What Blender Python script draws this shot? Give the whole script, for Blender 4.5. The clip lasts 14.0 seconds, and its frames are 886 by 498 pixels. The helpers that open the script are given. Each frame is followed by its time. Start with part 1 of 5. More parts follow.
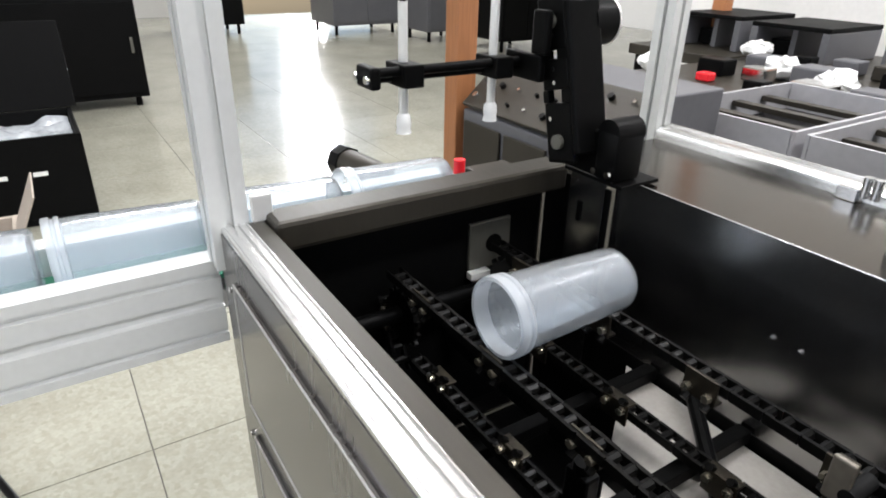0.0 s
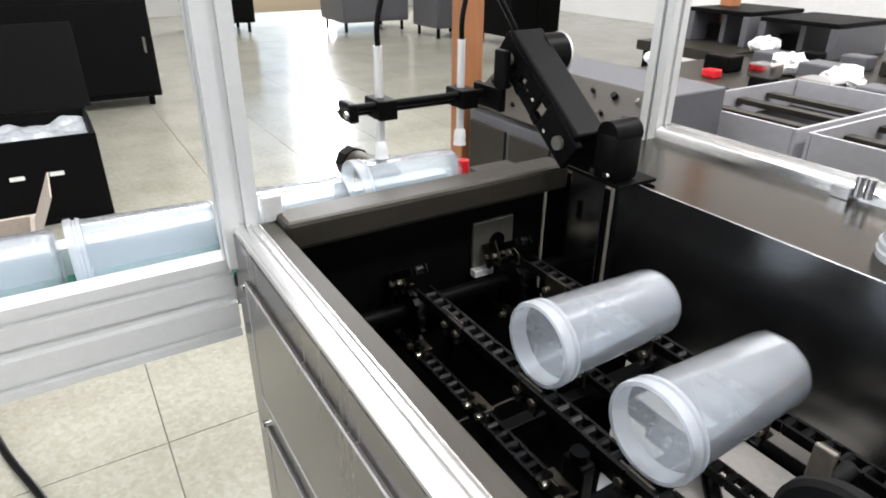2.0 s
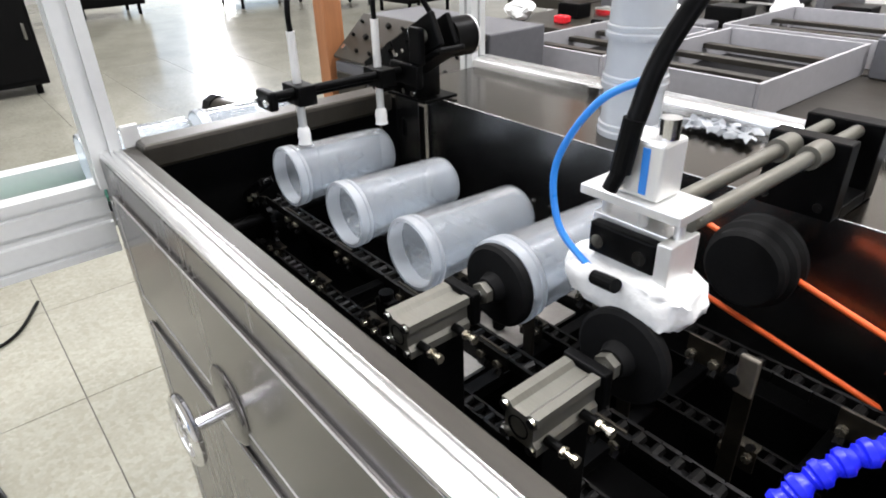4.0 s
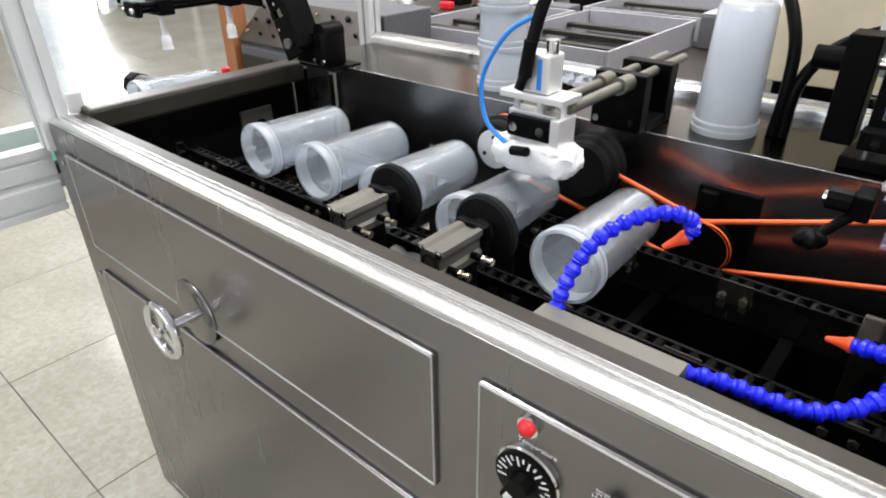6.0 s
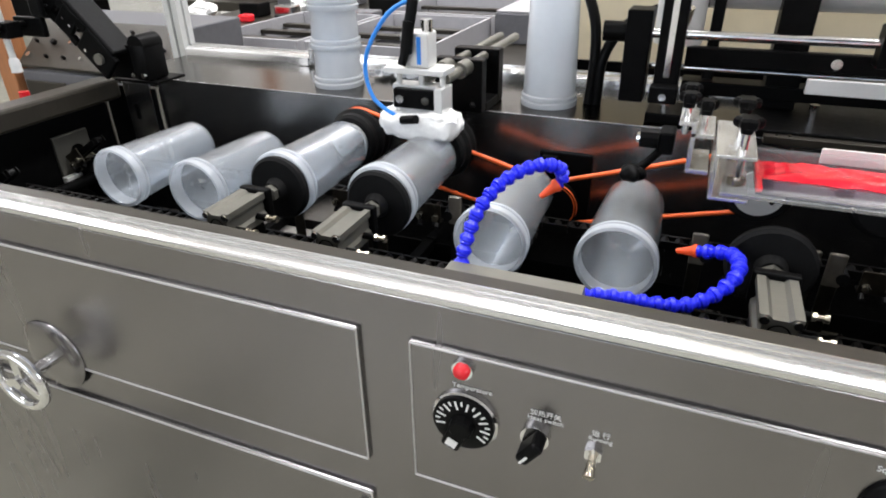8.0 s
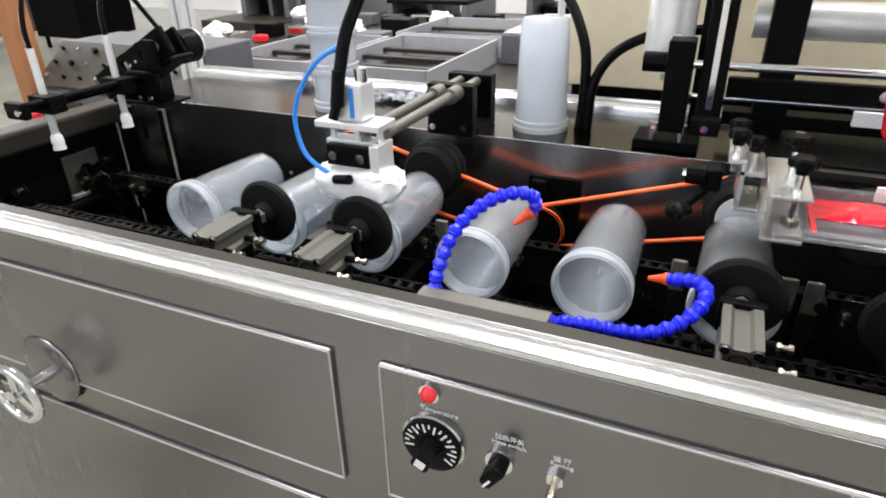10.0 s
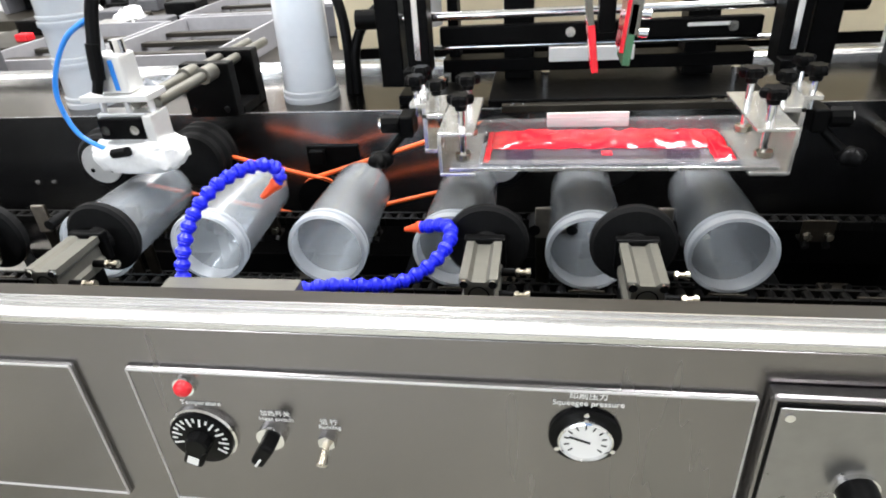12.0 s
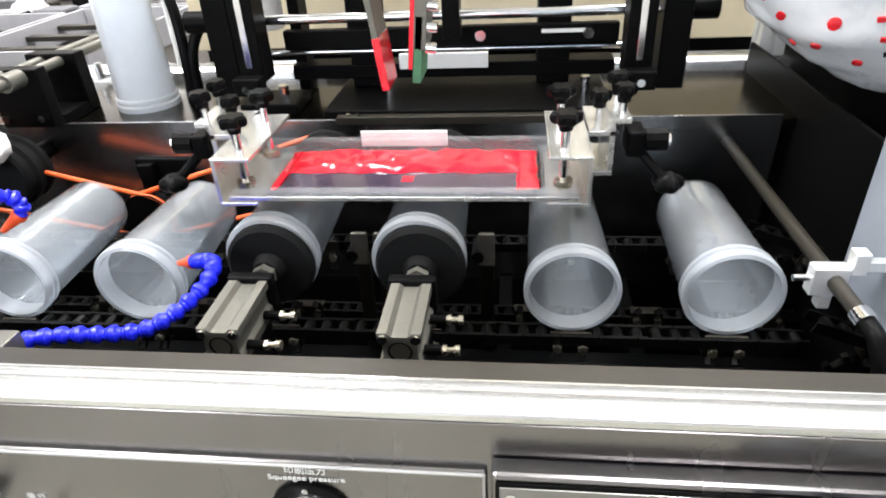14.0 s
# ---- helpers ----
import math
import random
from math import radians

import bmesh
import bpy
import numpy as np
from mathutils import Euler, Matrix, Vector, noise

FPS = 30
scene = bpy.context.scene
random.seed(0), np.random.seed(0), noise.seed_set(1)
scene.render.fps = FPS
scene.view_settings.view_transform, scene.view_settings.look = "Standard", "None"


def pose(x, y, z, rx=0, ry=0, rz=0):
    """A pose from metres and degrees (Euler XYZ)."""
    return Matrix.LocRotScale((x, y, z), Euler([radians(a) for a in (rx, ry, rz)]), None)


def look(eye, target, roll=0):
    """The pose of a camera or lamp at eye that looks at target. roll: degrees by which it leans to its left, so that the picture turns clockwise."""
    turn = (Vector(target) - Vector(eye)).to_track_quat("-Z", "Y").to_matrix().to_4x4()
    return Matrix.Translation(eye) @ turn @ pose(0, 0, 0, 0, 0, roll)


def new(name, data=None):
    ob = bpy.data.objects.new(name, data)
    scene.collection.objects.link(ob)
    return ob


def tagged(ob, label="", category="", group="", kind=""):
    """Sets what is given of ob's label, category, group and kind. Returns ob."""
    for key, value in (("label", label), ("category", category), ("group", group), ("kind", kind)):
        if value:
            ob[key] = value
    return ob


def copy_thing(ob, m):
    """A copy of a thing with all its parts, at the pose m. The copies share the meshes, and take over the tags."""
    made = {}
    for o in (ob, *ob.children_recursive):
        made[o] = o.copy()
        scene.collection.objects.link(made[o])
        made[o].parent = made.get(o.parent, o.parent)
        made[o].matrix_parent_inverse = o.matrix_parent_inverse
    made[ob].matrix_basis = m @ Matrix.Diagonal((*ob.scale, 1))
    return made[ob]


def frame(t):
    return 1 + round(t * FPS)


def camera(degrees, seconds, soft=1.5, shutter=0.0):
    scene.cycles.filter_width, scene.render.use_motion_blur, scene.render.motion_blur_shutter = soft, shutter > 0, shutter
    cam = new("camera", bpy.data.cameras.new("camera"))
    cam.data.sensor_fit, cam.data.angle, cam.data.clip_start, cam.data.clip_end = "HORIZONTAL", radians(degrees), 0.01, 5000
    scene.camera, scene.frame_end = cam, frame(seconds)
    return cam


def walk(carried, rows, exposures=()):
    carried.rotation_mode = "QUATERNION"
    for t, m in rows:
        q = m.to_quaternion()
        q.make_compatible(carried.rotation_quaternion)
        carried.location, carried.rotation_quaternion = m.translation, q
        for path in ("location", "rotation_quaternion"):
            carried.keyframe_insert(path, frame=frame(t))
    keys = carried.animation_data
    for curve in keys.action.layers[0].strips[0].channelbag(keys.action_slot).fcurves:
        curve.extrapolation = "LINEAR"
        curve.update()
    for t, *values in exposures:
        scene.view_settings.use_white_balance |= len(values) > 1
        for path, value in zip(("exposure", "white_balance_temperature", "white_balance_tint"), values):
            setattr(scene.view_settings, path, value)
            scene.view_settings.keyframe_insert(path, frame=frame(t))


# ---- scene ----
cam = camera(70.87, 14.0, soft=1.9)
PATH = [
    (0, pose(0.6569, -0.1310, 1.2347, 90 - 25.90, 0, 57.11) @ pose(0, 0, 0, 0, 0, 1.19)),
    (0.5, pose(0.6590, -0.1391, 1.2425, 90 - 25.90, 0, 57.32) @ pose(0, 0, 0, 0, 0, 0.90)),
    (1, pose(0.6527, -0.1390, 1.2411, 90 - 26.84, 0, 57.32) @ pose(0, 0, 0, 0, 0, 1.51)),
    (1.5, pose(0.6558, -0.1380, 1.2459, 90 - 26.65, 0, 57.35) @ pose(0, 0, 0, 0, 0, 1.19)),
    (2, pose(0.6818, -0.1361, 1.2499, 90 - 26.29, 0, 58.20) @ pose(0, 0, 0, 0, 0, 0.52)),
    (2.5, pose(0.7267, -0.1388, 1.2402, 90 - 27.16, 0, 61.03) @ pose(0, 0, 0, 0, 0, 0.30)),
    (3, pose(0.7444, -0.1620, 1.2430, 90 - 25.10, 0, 59.54) @ pose(0, 0, 0, 0, 0, 0.42)),
    (3.5, pose(0.7868, -0.1573, 1.2553, 90 - 30.54, 0, 50.56) @ pose(0, 0, 0, 0, 0, -0.15)),
    (3.7, pose(0.8688, -0.1419, 1.2398, 90 - 29.08, 0, 51.58) @ pose(0, 0, 0, 0, 0, -1.69)),
    (5.8, pose(1.0857, -0.3010, 1.2522, 90 - 29.59, 0, 44.35) @ pose(0, 0, 0, 0, 0, -2.18)),
    (6, pose(1.0975, -0.3135, 1.2483, 90 - 29.48, 0, 41.06) @ pose(0, 0, 0, 0, 0, -0.82)),
    (6.5, pose(1.0468, -0.3665, 1.2426, 90 - 29.00, 0, 36.11) @ pose(0, 0, 0, 0, 0, -0.75)),
    (7, pose(1.0298, -0.4000, 1.2403, 90 - 28.41, 0, 32.48) @ pose(0, 0, 0, 0, 0, -0.67)),
    (7.5, pose(1.0403, -0.4029, 1.2343, 90 - 28.12, 0, 27.81) @ pose(0, 0, 0, 0, 0, -0.42)),
    (8, pose(1.0586, -0.3935, 1.2324, 90 - 28.62, 0, 22.41) @ pose(0, 0, 0, 0, 0, -0.91)),
    (8.5, pose(1.0641, -0.3900, 1.2341, 90 - 28.00, 0, 20.04) @ pose(0, 0, 0, 0, 0, -1.71)),
    (9, pose(1.0734, -0.3827, 1.2419, 90 - 26.91, 0, 23.42) @ pose(0, 0, 0, 0, 0, -1.48)),
    (9.2, pose(1.0833, -0.3813, 1.2408, 90 - 26.99, 0, 24.35) @ pose(0, 0, 0, 0, 0, -0.96)),
    (11.5, pose(1.1254, -0.3960, 1.2681, 90 - 27.84, 0, 20.81) @ pose(0, 0, 0, 0, 0, -3.31)),
    (12, pose(1.2053, -0.3587, 1.2342, 90 - 30.08, 0, 10.23) @ pose(0, 0, 0, 0, 0, -4.30)),
    (12.5, pose(1.2459, -0.3358, 1.2338, 90 - 30.33, 0, 6.78) @ pose(0, 0, 0, 0, 0, -3.03)),
    (13, pose(1.2958, -0.3077, 1.2362, 90 - 30.12, 0, 6.74) @ pose(0, 0, 0, 0, 0, -2.65)),
    (13.5, pose(1.3640, -0.2735, 1.2294, 90 - 30.80, 0, 7.51) @ pose(0, 0, 0, 0, 0, -3.19)),
    (14, pose(1.3773, -0.2660, 1.2324, 90 - 31.24, 0, 7.43) @ pose(0, 0, 0, 0, 0, -3.24)),
]
walk(cam, PATH, [(0.0, 0.12, 6230, 13), (1.0, 0.24, 6230, 13), (3.5, 0.20, 6230, 15), (6.0, 0.12, 6240, 14), (7.5, 0.10, 6250, 14), (9.0, 0.18, 6250, 14), (11.3, 0.34, 6280, 14), (12.2, 0.62, 6240, 12), (14.0, 0.78, 6280, 13)])

# ---------- light ----------
world = bpy.data.worlds.new("sky")
scene.world = world
world.use_nodes = True
wn = world.node_tree.nodes
sky = wn.new("ShaderNodeTexSky")
sky.sky_type, sky.sun_disc = "NISHITA", False
sky.sun_elevation, sky.sun_rotation = radians(40), radians(250)
world.node_tree.links.new(sky.outputs[0], wn["Background"].inputs[0])
wn["Background"].inputs[1].default_value = 0.12
scene.view_settings.exposure = 0.0


def opening_light(name, place, target, wide, high, watts, colour=(1, 1, 1)):
    data = bpy.data.lights.new(name, "AREA")
    data.shape, data.size, data.size_y, data.energy, data.color = "RECTANGLE", wide, high, watts, colour
    ob = new(name, data)
    ob.matrix_world = look(place, target)
    return ob


opening_light("door_daylight", (-11.8, 4.6, 1.7), (0, 2.5, 0.6), 0.75, 2.8, 360, (1.0, 1.0, 0.97))
# Next two are added fill from assumed, unseen openings in front and to the right.
opening_light("front_fill_daylight", (-0.9, -3.9, 2.3), (0.2, 0.3, 0.9), 4.2, 1.6, 62, (0.95, 0.98, 1.0))
opening_light("side_fill_daylight", (6.8, -1.0, 2.4), (0.6, 0.6, 1.0), 3.0, 1.6, 75, (0.97, 0.98, 1.0))


# Overhead lamps are assumed, out of view, added to brighten upward faces.
def assumed_ceiling_lamp(x, y, watts):
    data = bpy.data.lights.new("assumed_ceiling_light", "AREA")
    data.shape, data.size, data.size_y, data.energy, data.color = "RECTANGLE", 0.5, 2.4, watts, (1.0, 0.99, 0.96)
    ob = new("assumed_ceiling_light", data)
    ob.matrix_world = pose(x, y, 3.93)


ASSUMED_LAMPS = ((-0.6, 0.3), (2.2, 0.7), (0.6, 2.5), (-3.2, 1.2), (-6.5, 3.0))
for lx, ly in ASSUMED_LAMPS:
    assumed_ceiling_lamp(lx, ly, 96)


# ---------- materials ----------
def mat(name, colour, rough=0.5, metal=0.0, vary=0.12, scale=8.0, bump=0.05, stretch=(1, 1, 1), fine=60.0, coat=0.0, spread=0.12, spec=0.5):
    """A surface with cloudy variation, fine grain and a little relief."""
    m = bpy.data.materials.new(name)
    m.use_nodes = True
    nt = m.node_tree
    N, L = nt.nodes, nt.links
    b = N["Principled BSDF"]
    co = N.new("ShaderNodeTexCoord")
    mp = N.new("ShaderNodeMapping")
    mp.inputs["Scale"].default_value = stretch
    L.new(co.outputs["Object"], mp.inputs[0])
    n1, n2 = N.new("ShaderNodeTexNoise"), N.new("ShaderNodeTexNoise")
    n1.inputs["Scale"].default_value, n2.inputs["Scale"].default_value = scale, fine
    n1.inputs["Detail"].default_value = 4
    L.new(co.outputs["Object"], n1.inputs["Vector"])
    L.new(mp.outputs[0], n2.inputs["Vector"])
    mix = N.new("ShaderNodeMix")
    mix.data_type = "FLOAT"
    mix.inputs[0].default_value = 0.5
    L.new(n1.outputs[0], mix.inputs[2])
    L.new(n2.outputs[0], mix.inputs[3])
    ramp = N.new("ShaderNodeValToRGB")
    lo = [max(0, c * (1 - vary)) for c in colour]
    hi = [min(1, c * (1 + vary)) for c in colour]
    ramp.color_ramp.elements[0].position, ramp.color_ramp.elements[1].position = 0.32, 0.68
    ramp.color_ramp.elements[0].color, ramp.color_ramp.elements[1].color = (*lo, 1), (*hi, 1)
    L.new(mix.outputs[0], ramp.inputs[0])
    L.new(ramp.outputs[0], b.inputs["Base Color"])
    rg = N.new("ShaderNodeMapRange")
    rg.inputs[3].default_value, rg.inputs[4].default_value = max(0.02, rough - spread), min(1, rough + spread)
    L.new(mix.outputs[0], rg.inputs[0])
    L.new(rg.outputs[0], b.inputs["Roughness"])
    b.inputs["Specular IOR Level"].default_value = spec
    b.inputs["Metallic"].default_value = metal
    b.inputs["Coat Weight"].default_value = coat
    if bump:
        bp = N.new("ShaderNodeBump")
        bp.inputs["Strength"].default_value, bp.inputs["Distance"].default_value = bump, 0.002
        L.new(n2.outputs[0], bp.inputs["Height"])
        L.new(bp.outputs[0], b.inputs["Normal"])
    return m


STEEL = mat("brushed_stainless", (0.238, 0.229, 0.229), 0.27, 1.0, 0.035, 2.2, 0.003, (14, 1, 1), 3, spread=0.025)
BRACKET = mat("raw_bracket_aluminium", (0.76, 0.75, 0.71), 0.26, 0.8, 0.08, 20, 0.01, (1, 1, 1), 60, spread=0.05)
EDGE_HIGHLIGHT = mat("edge_highlight_steel", (0.52, 0.51, 0.50), 0.42, 0.5, 0.05, 10, 0.0)
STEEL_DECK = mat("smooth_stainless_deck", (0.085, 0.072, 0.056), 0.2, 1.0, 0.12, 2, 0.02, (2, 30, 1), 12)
STEEL_WALL = mat("grey_steel_sheet", (0.44, 0.435, 0.43), 0.24, 1.0, 0.06, 3, 0.03, (40, 1, 2), 14)
# Same aluminium as ALU, toned apart for the light falling on the rails.
RAIL = mat("rail_toned_aluminium", (0.70, 0.70, 0.69), 0.25, 0.92, 0.05, 5, 0.004, (1, 60, 60), 20, spread=0.05)
ALU = mat("anodised_aluminium", (0.66, 0.67, 0.66), 0.36, 0.30, 0.04, 5, 0.0, (1, 1, 1), 90, spread=0.03)
ALU_MATT = mat("milled_aluminium", (0.80, 0.80, 0.78), 0.34, 0.5, 0.06, 20, 0.0, (1, 1, 1), 60, spread=0.05)
CYL_ALU = mat("grey_cylinder_aluminium", (0.17, 0.165, 0.14), 0.42, 0.6, 0.1, 20, 0.04, (1, 8, 1), 60)
CHROME = mat("chrome", (0.78, 0.78, 0.78), 0.12, 1.0, 0.05, 10, 0.0)
BRASS = mat("nickel_brass", (0.46, 0.42, 0.33), 0.28, 0.9, 0.12, 60, 0.0)
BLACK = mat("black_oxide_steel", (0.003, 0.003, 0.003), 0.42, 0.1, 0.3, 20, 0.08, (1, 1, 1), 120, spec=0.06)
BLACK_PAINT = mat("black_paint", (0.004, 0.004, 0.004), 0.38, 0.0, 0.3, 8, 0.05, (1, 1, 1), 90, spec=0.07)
BEAM = mat("dark_steel_beam", (0.030, 0.026, 0.019), 0.42, 0.3, 0.18, 6, 0.05, (1, 6, 1), 30)
RUBBER = mat("black_rubber", (0.008, 0.008, 0.008), 0.62, 0.0, 0.3, 30, 0.1, (1, 1, 1), 200, spec=0.10)
CHAIN = mat("oiled_chain", (0.005, 0.0048, 0.0045), 0.36, 0.1, 0.3, 60, 0.1, (1, 1, 1), 200, spec=0.12)
ORANGE = mat("orange_belt", (0.85, 0.13, 0.02), 0.45, 0.0, 0.08, 30, 0.0)
BLUE = mat("blue_hose_plastic", (0.012, 0.018, 0.72), 0.32, 0.0, 0.10, 30, 0.02)
NOZZLE = mat("orange_nozzle_plastic", (0.85, 0.09, 0.02), 0.4, 0.0, 0.08, 30, 0.02)
AIR = mat("blue_air_tube", (0.03, 0.25, 0.78), 0.3, 0.0, 0.05, 30, 0.0)
CLOTH = mat("white_cloth", (0.82, 0.82, 0.80), 0.85, 0.0, 0.06, 40, 0.35, (1, 1, 1), 160)
RED = mat("red_plastic", (0.75, 0.02, 0.03), 0.25, 0.0, 0.1, 30, 0.0)
WHITE = mat("white_paint", (0.80, 0.80, 0.78), 0.45, 0.0, 0.04, 8, 0.02)
WALL = mat("white_plaster", (0.74, 0.73, 0.71), 0.85, 0.0, 0.05, 2, 0.1, (1, 1, 1), 40)
CREAM = mat("cream_board", (0.74, 0.65, 0.46), 0.6, 0.0, 0.08, 3, 0.06, (1, 1, 1), 30)
WOOD = mat("orange_brown_post", (0.36, 0.15, 0.06), 0.45, 0.0, 0.2, 4, 0.1, (20, 20, 1), 12)
GREYBOX = mat("grey_machine_paint", (0.11, 0.11, 0.118), 0.5, 0.1, 0.12, 4, 0.05)
GREYLIGHT = mat("light_grey_sheet", (0.42, 0.415, 0.43), 0.45, 0.2, 0.08, 4, 0.05)
DARKBOX = mat("dark_cabinet_paint", (0.004, 0.004, 0.004), 0.5, 0.0, 0.25, 5, 0.08, spec=0.06)
GREEN = mat("green_conveyor_belt", (0.012, 0.13, 0.07), 0.6, 0.0, 0.15, 20, 0.1)
GREEN_PAINT = mat("green_machine_paint", (0.06, 0.18, 0.09), 0.5, 0.0, 0.15, 6, 0.05)
PAPER = mat("cardboard", (0.42, 0.36, 0.30), 0.8, 0.0, 0.12, 6, 0.1)
PLASTIC_BAG = mat("clear_film", (0.40, 0.42, 0.44), 0.22, 0.0, 0.2, 16, 0.4, (1, 1, 1), 30)
BLUESHEET = mat("blue_grey_sheet", (0.42, 0.46, 0.52), 0.35, 0.3, 0.06, 4, 0.03)
INK = mat("red_ink", (0.80, 0.012, 0.03), 0.16, 0.0, 0.25, 25, 0.15, (1, 4, 1), 30, coat=0.4)
MESH_INK = mat("screen_mesh", (0.05, 0.035, 0.06), 0.22, 0.0, 0.3, 20, 0.05, (1, 1, 1), 300, coat=0.5)
GAUGE_FACE = mat("gauge_face", (0.78, 0.78, 0.76), 0.5, 0.0, 0.02, 20, 0.0)
GREENBTN = mat("green_button", (0.03, 0.42, 0.20), 0.35, 0.0, 0.08, 20, 0.0)


def tube_plastic(name, clear, glow):
    """Frosted polypropylene that lets light through."""
    m = mat(name, (0.93, 0.95, 0.97), 0.30, 0.0, 0.05, 12, 0.05, (1, 1, 1), 80)
    nt = m.node_tree
    N, L = nt.nodes, nt.links
    b = N["Principled BSDF"]
    tl, tp = N.new("ShaderNodeBsdfTranslucent"), N.new("ShaderNodeBsdfTransparent")
    tl.inputs[0].default_value = (0.90, 0.945, 1.0, 1)
    tp.inputs[0].default_value = (0.94, 0.97, 1.0, 1)
    m1, m2 = N.new("ShaderNodeMixShader"), N.new("ShaderNodeMixShader")
    m1.inputs[0].default_value, m2.inputs[0].default_value = glow, clear
    L.new(b.outputs[0], m1.inputs[1])
    L.new(tl.outputs[0], m1.inputs[2])
    L.new(m1.outputs[0], m2.inputs[1])
    L.new(tp.outputs[0], m2.inputs[2])
    gl, fr, m3 = N.new("ShaderNodeBsdfGlossy"), N.new("ShaderNodeFresnel"), N.new("ShaderNodeMixShader")
    gl.inputs["Roughness"].default_value, fr.inputs[0].default_value = 0.2, 1.17
    L.new(fr.outputs[0], m3.inputs[0])
    L.new(m2.outputs[0], m3.inputs[1])
    L.new(gl.outputs[0], m3.inputs[2])
    L.new(m3.outputs[0], N["Material Output"].inputs[0])
    return m


def acrylic():
    m = mat("clear_acrylic", (0.62, 0.64, 0.65), 0.08, 0.0, 0.05, 10, 0.05)
    nt = m.node_tree
    N, L = nt.nodes, nt.links
    tp, m2 = N.new("ShaderNodeBsdfTransparent"), N.new("ShaderNodeMixShader")
    m2.inputs[0].default_value = 0.84
    L.new(N["Principled BSDF"].outputs[0], m2.inputs[1])
    L.new(tp.outputs[0], m2.inputs[2])
    L.new(m2.outputs[0], N["Material Output"].inputs[0])
    return m


TUBE = tube_plastic("frosted_polypropylene", 0.82, 0.42)
COLLAR = tube_plastic("frosted_collar", 0.63, 0.40)
NESTED = tube_plastic("milky_polypropylene", 0.38, 0.42)
SACK = tube_plastic("woven_plastic_sack", 0.0, 0.15)
ACRYLIC = acrylic()


def floor_material():
    """Speckled terrazzo with a wet-looking polish and grey stains."""
    m = mat("terrazzo", (0.40, 0.395, 0.33), 0.18, 0.0, 0.10, 1.2, 0.02, (1, 1, 1), 90)
    nt = m.node_tree
    N, L = nt.nodes, nt.links
    b = N["Principled BSDF"]
    old = b.inputs["Base Color"].links[0].from_socket
    co = N.new("ShaderNodeTexCoord")
    vo = N.new("ShaderNodeTexVoronoi")
    vo.inputs["Scale"].default_value = 70
    L.new(co.outputs["Object"], vo.inputs["Vector"])
    ramp = N.new("ShaderNodeValToRGB")
    ramp.color_ramp.elements[0].position, ramp.color_ramp.elements[1].position = 0.0, 0.9
    ramp.color_ramp.elements[0].color, ramp.color_ramp.elements[1].color = (0.78, 0.76, 0.72, 1), (1, 1, 1, 1)
    L.new(vo.outputs["Color"], ramp.inputs[0])
    mx = N.new("ShaderNodeMix")
    mx.data_type, mx.blend_type = "RGBA", "MULTIPLY"
    mx.inputs[0].default_value = 0.8
    L.new(old, mx.inputs[6])
    L.new(ramp.outputs[0], mx.inputs[7])
    st, sr, sx = N.new("ShaderNodeTexNoise"), N.new("ShaderNodeValToRGB"), N.new("ShaderNodeMix")
    st.inputs["Scale"].default_value, st.inputs["Detail"].default_value = 2.3, 6
    geo = N.new("ShaderNodeNewGeometry")
    L.new(geo.outputs["Position"], st.inputs["Vector"])
    sr.color_ramp.elements[0].position, sr.color_ramp.elements[1].position = 0.36, 0.60
    sr.color_ramp.elements[0].color, sr.color_ramp.elements[1].color = (0.60, 0.58, 0.55, 1), (1, 1, 1, 1)
    L.new(st.outputs[0], sr.inputs[0])
    sx.data_type, sx.blend_type = "RGBA", "MULTIPLY"
    sx.inputs[0].default_value = 0.35
    L.new(mx.outputs[2], sx.inputs[6])
    L.new(sr.outputs[0], sx.inputs[7])
    L.new(sx.outputs[2], b.inputs["Base Color"])
    return m


NEST_STEEL = mat("browned_steel", (0.04, 0.034, 0.025), 0.4, 0.7, 0.25, 30, 0.08, (1, 1, 1), 120)
FACE = mat("dark_grey_face_plate", (0.27, 0.265, 0.26), 0.28, 0.85, 0.1, 6, 0.03)
TAB = mat("pale_scuffed_steel", (0.17, 0.15, 0.12), 0.5, 0.3, 0.25, 30, 0.1)
FLOOR_GLIMPSE = mat("pale_floor_glimpse", (0.36, 0.34, 0.31), 0.6, 0.0, 0.10, 14, 0.1, (1, 1, 1), 160)
FLOOR = floor_material()
GROUT = mat("dark_joint", (0.12, 0.11, 0.10), 0.8, 0.0, 0.2, 10, 0.1)


# ---------- mesh helpers ----------
def bx(bm, x0, x1, y0, y1, z0, z1, bevel=0.0, m=None):
    r = bmesh.ops.create_cube(bm, size=1.0)
    vs = r["verts"]
    bmesh.ops.scale(bm, vec=(x1 - x0, y1 - y0, z1 - z0), verts=vs)
    bmesh.ops.translate(bm, vec=((x0 + x1) / 2, (y0 + y1) / 2, (z0 + z1) / 2), verts=vs)
    if bevel:
        es = list({e for v in vs for e in v.link_edges})
        r2 = bmesh.ops.bevel(bm, geom=es, offset=bevel, segments=2, affect="EDGES", profile=0.5)
        vs = list({v for f in r2["faces"] for v in f.verts} | {v for v in vs if v.is_valid})
    if m is not None:
        bmesh.ops.transform(bm, matrix=m, verts=vs)
    return bm


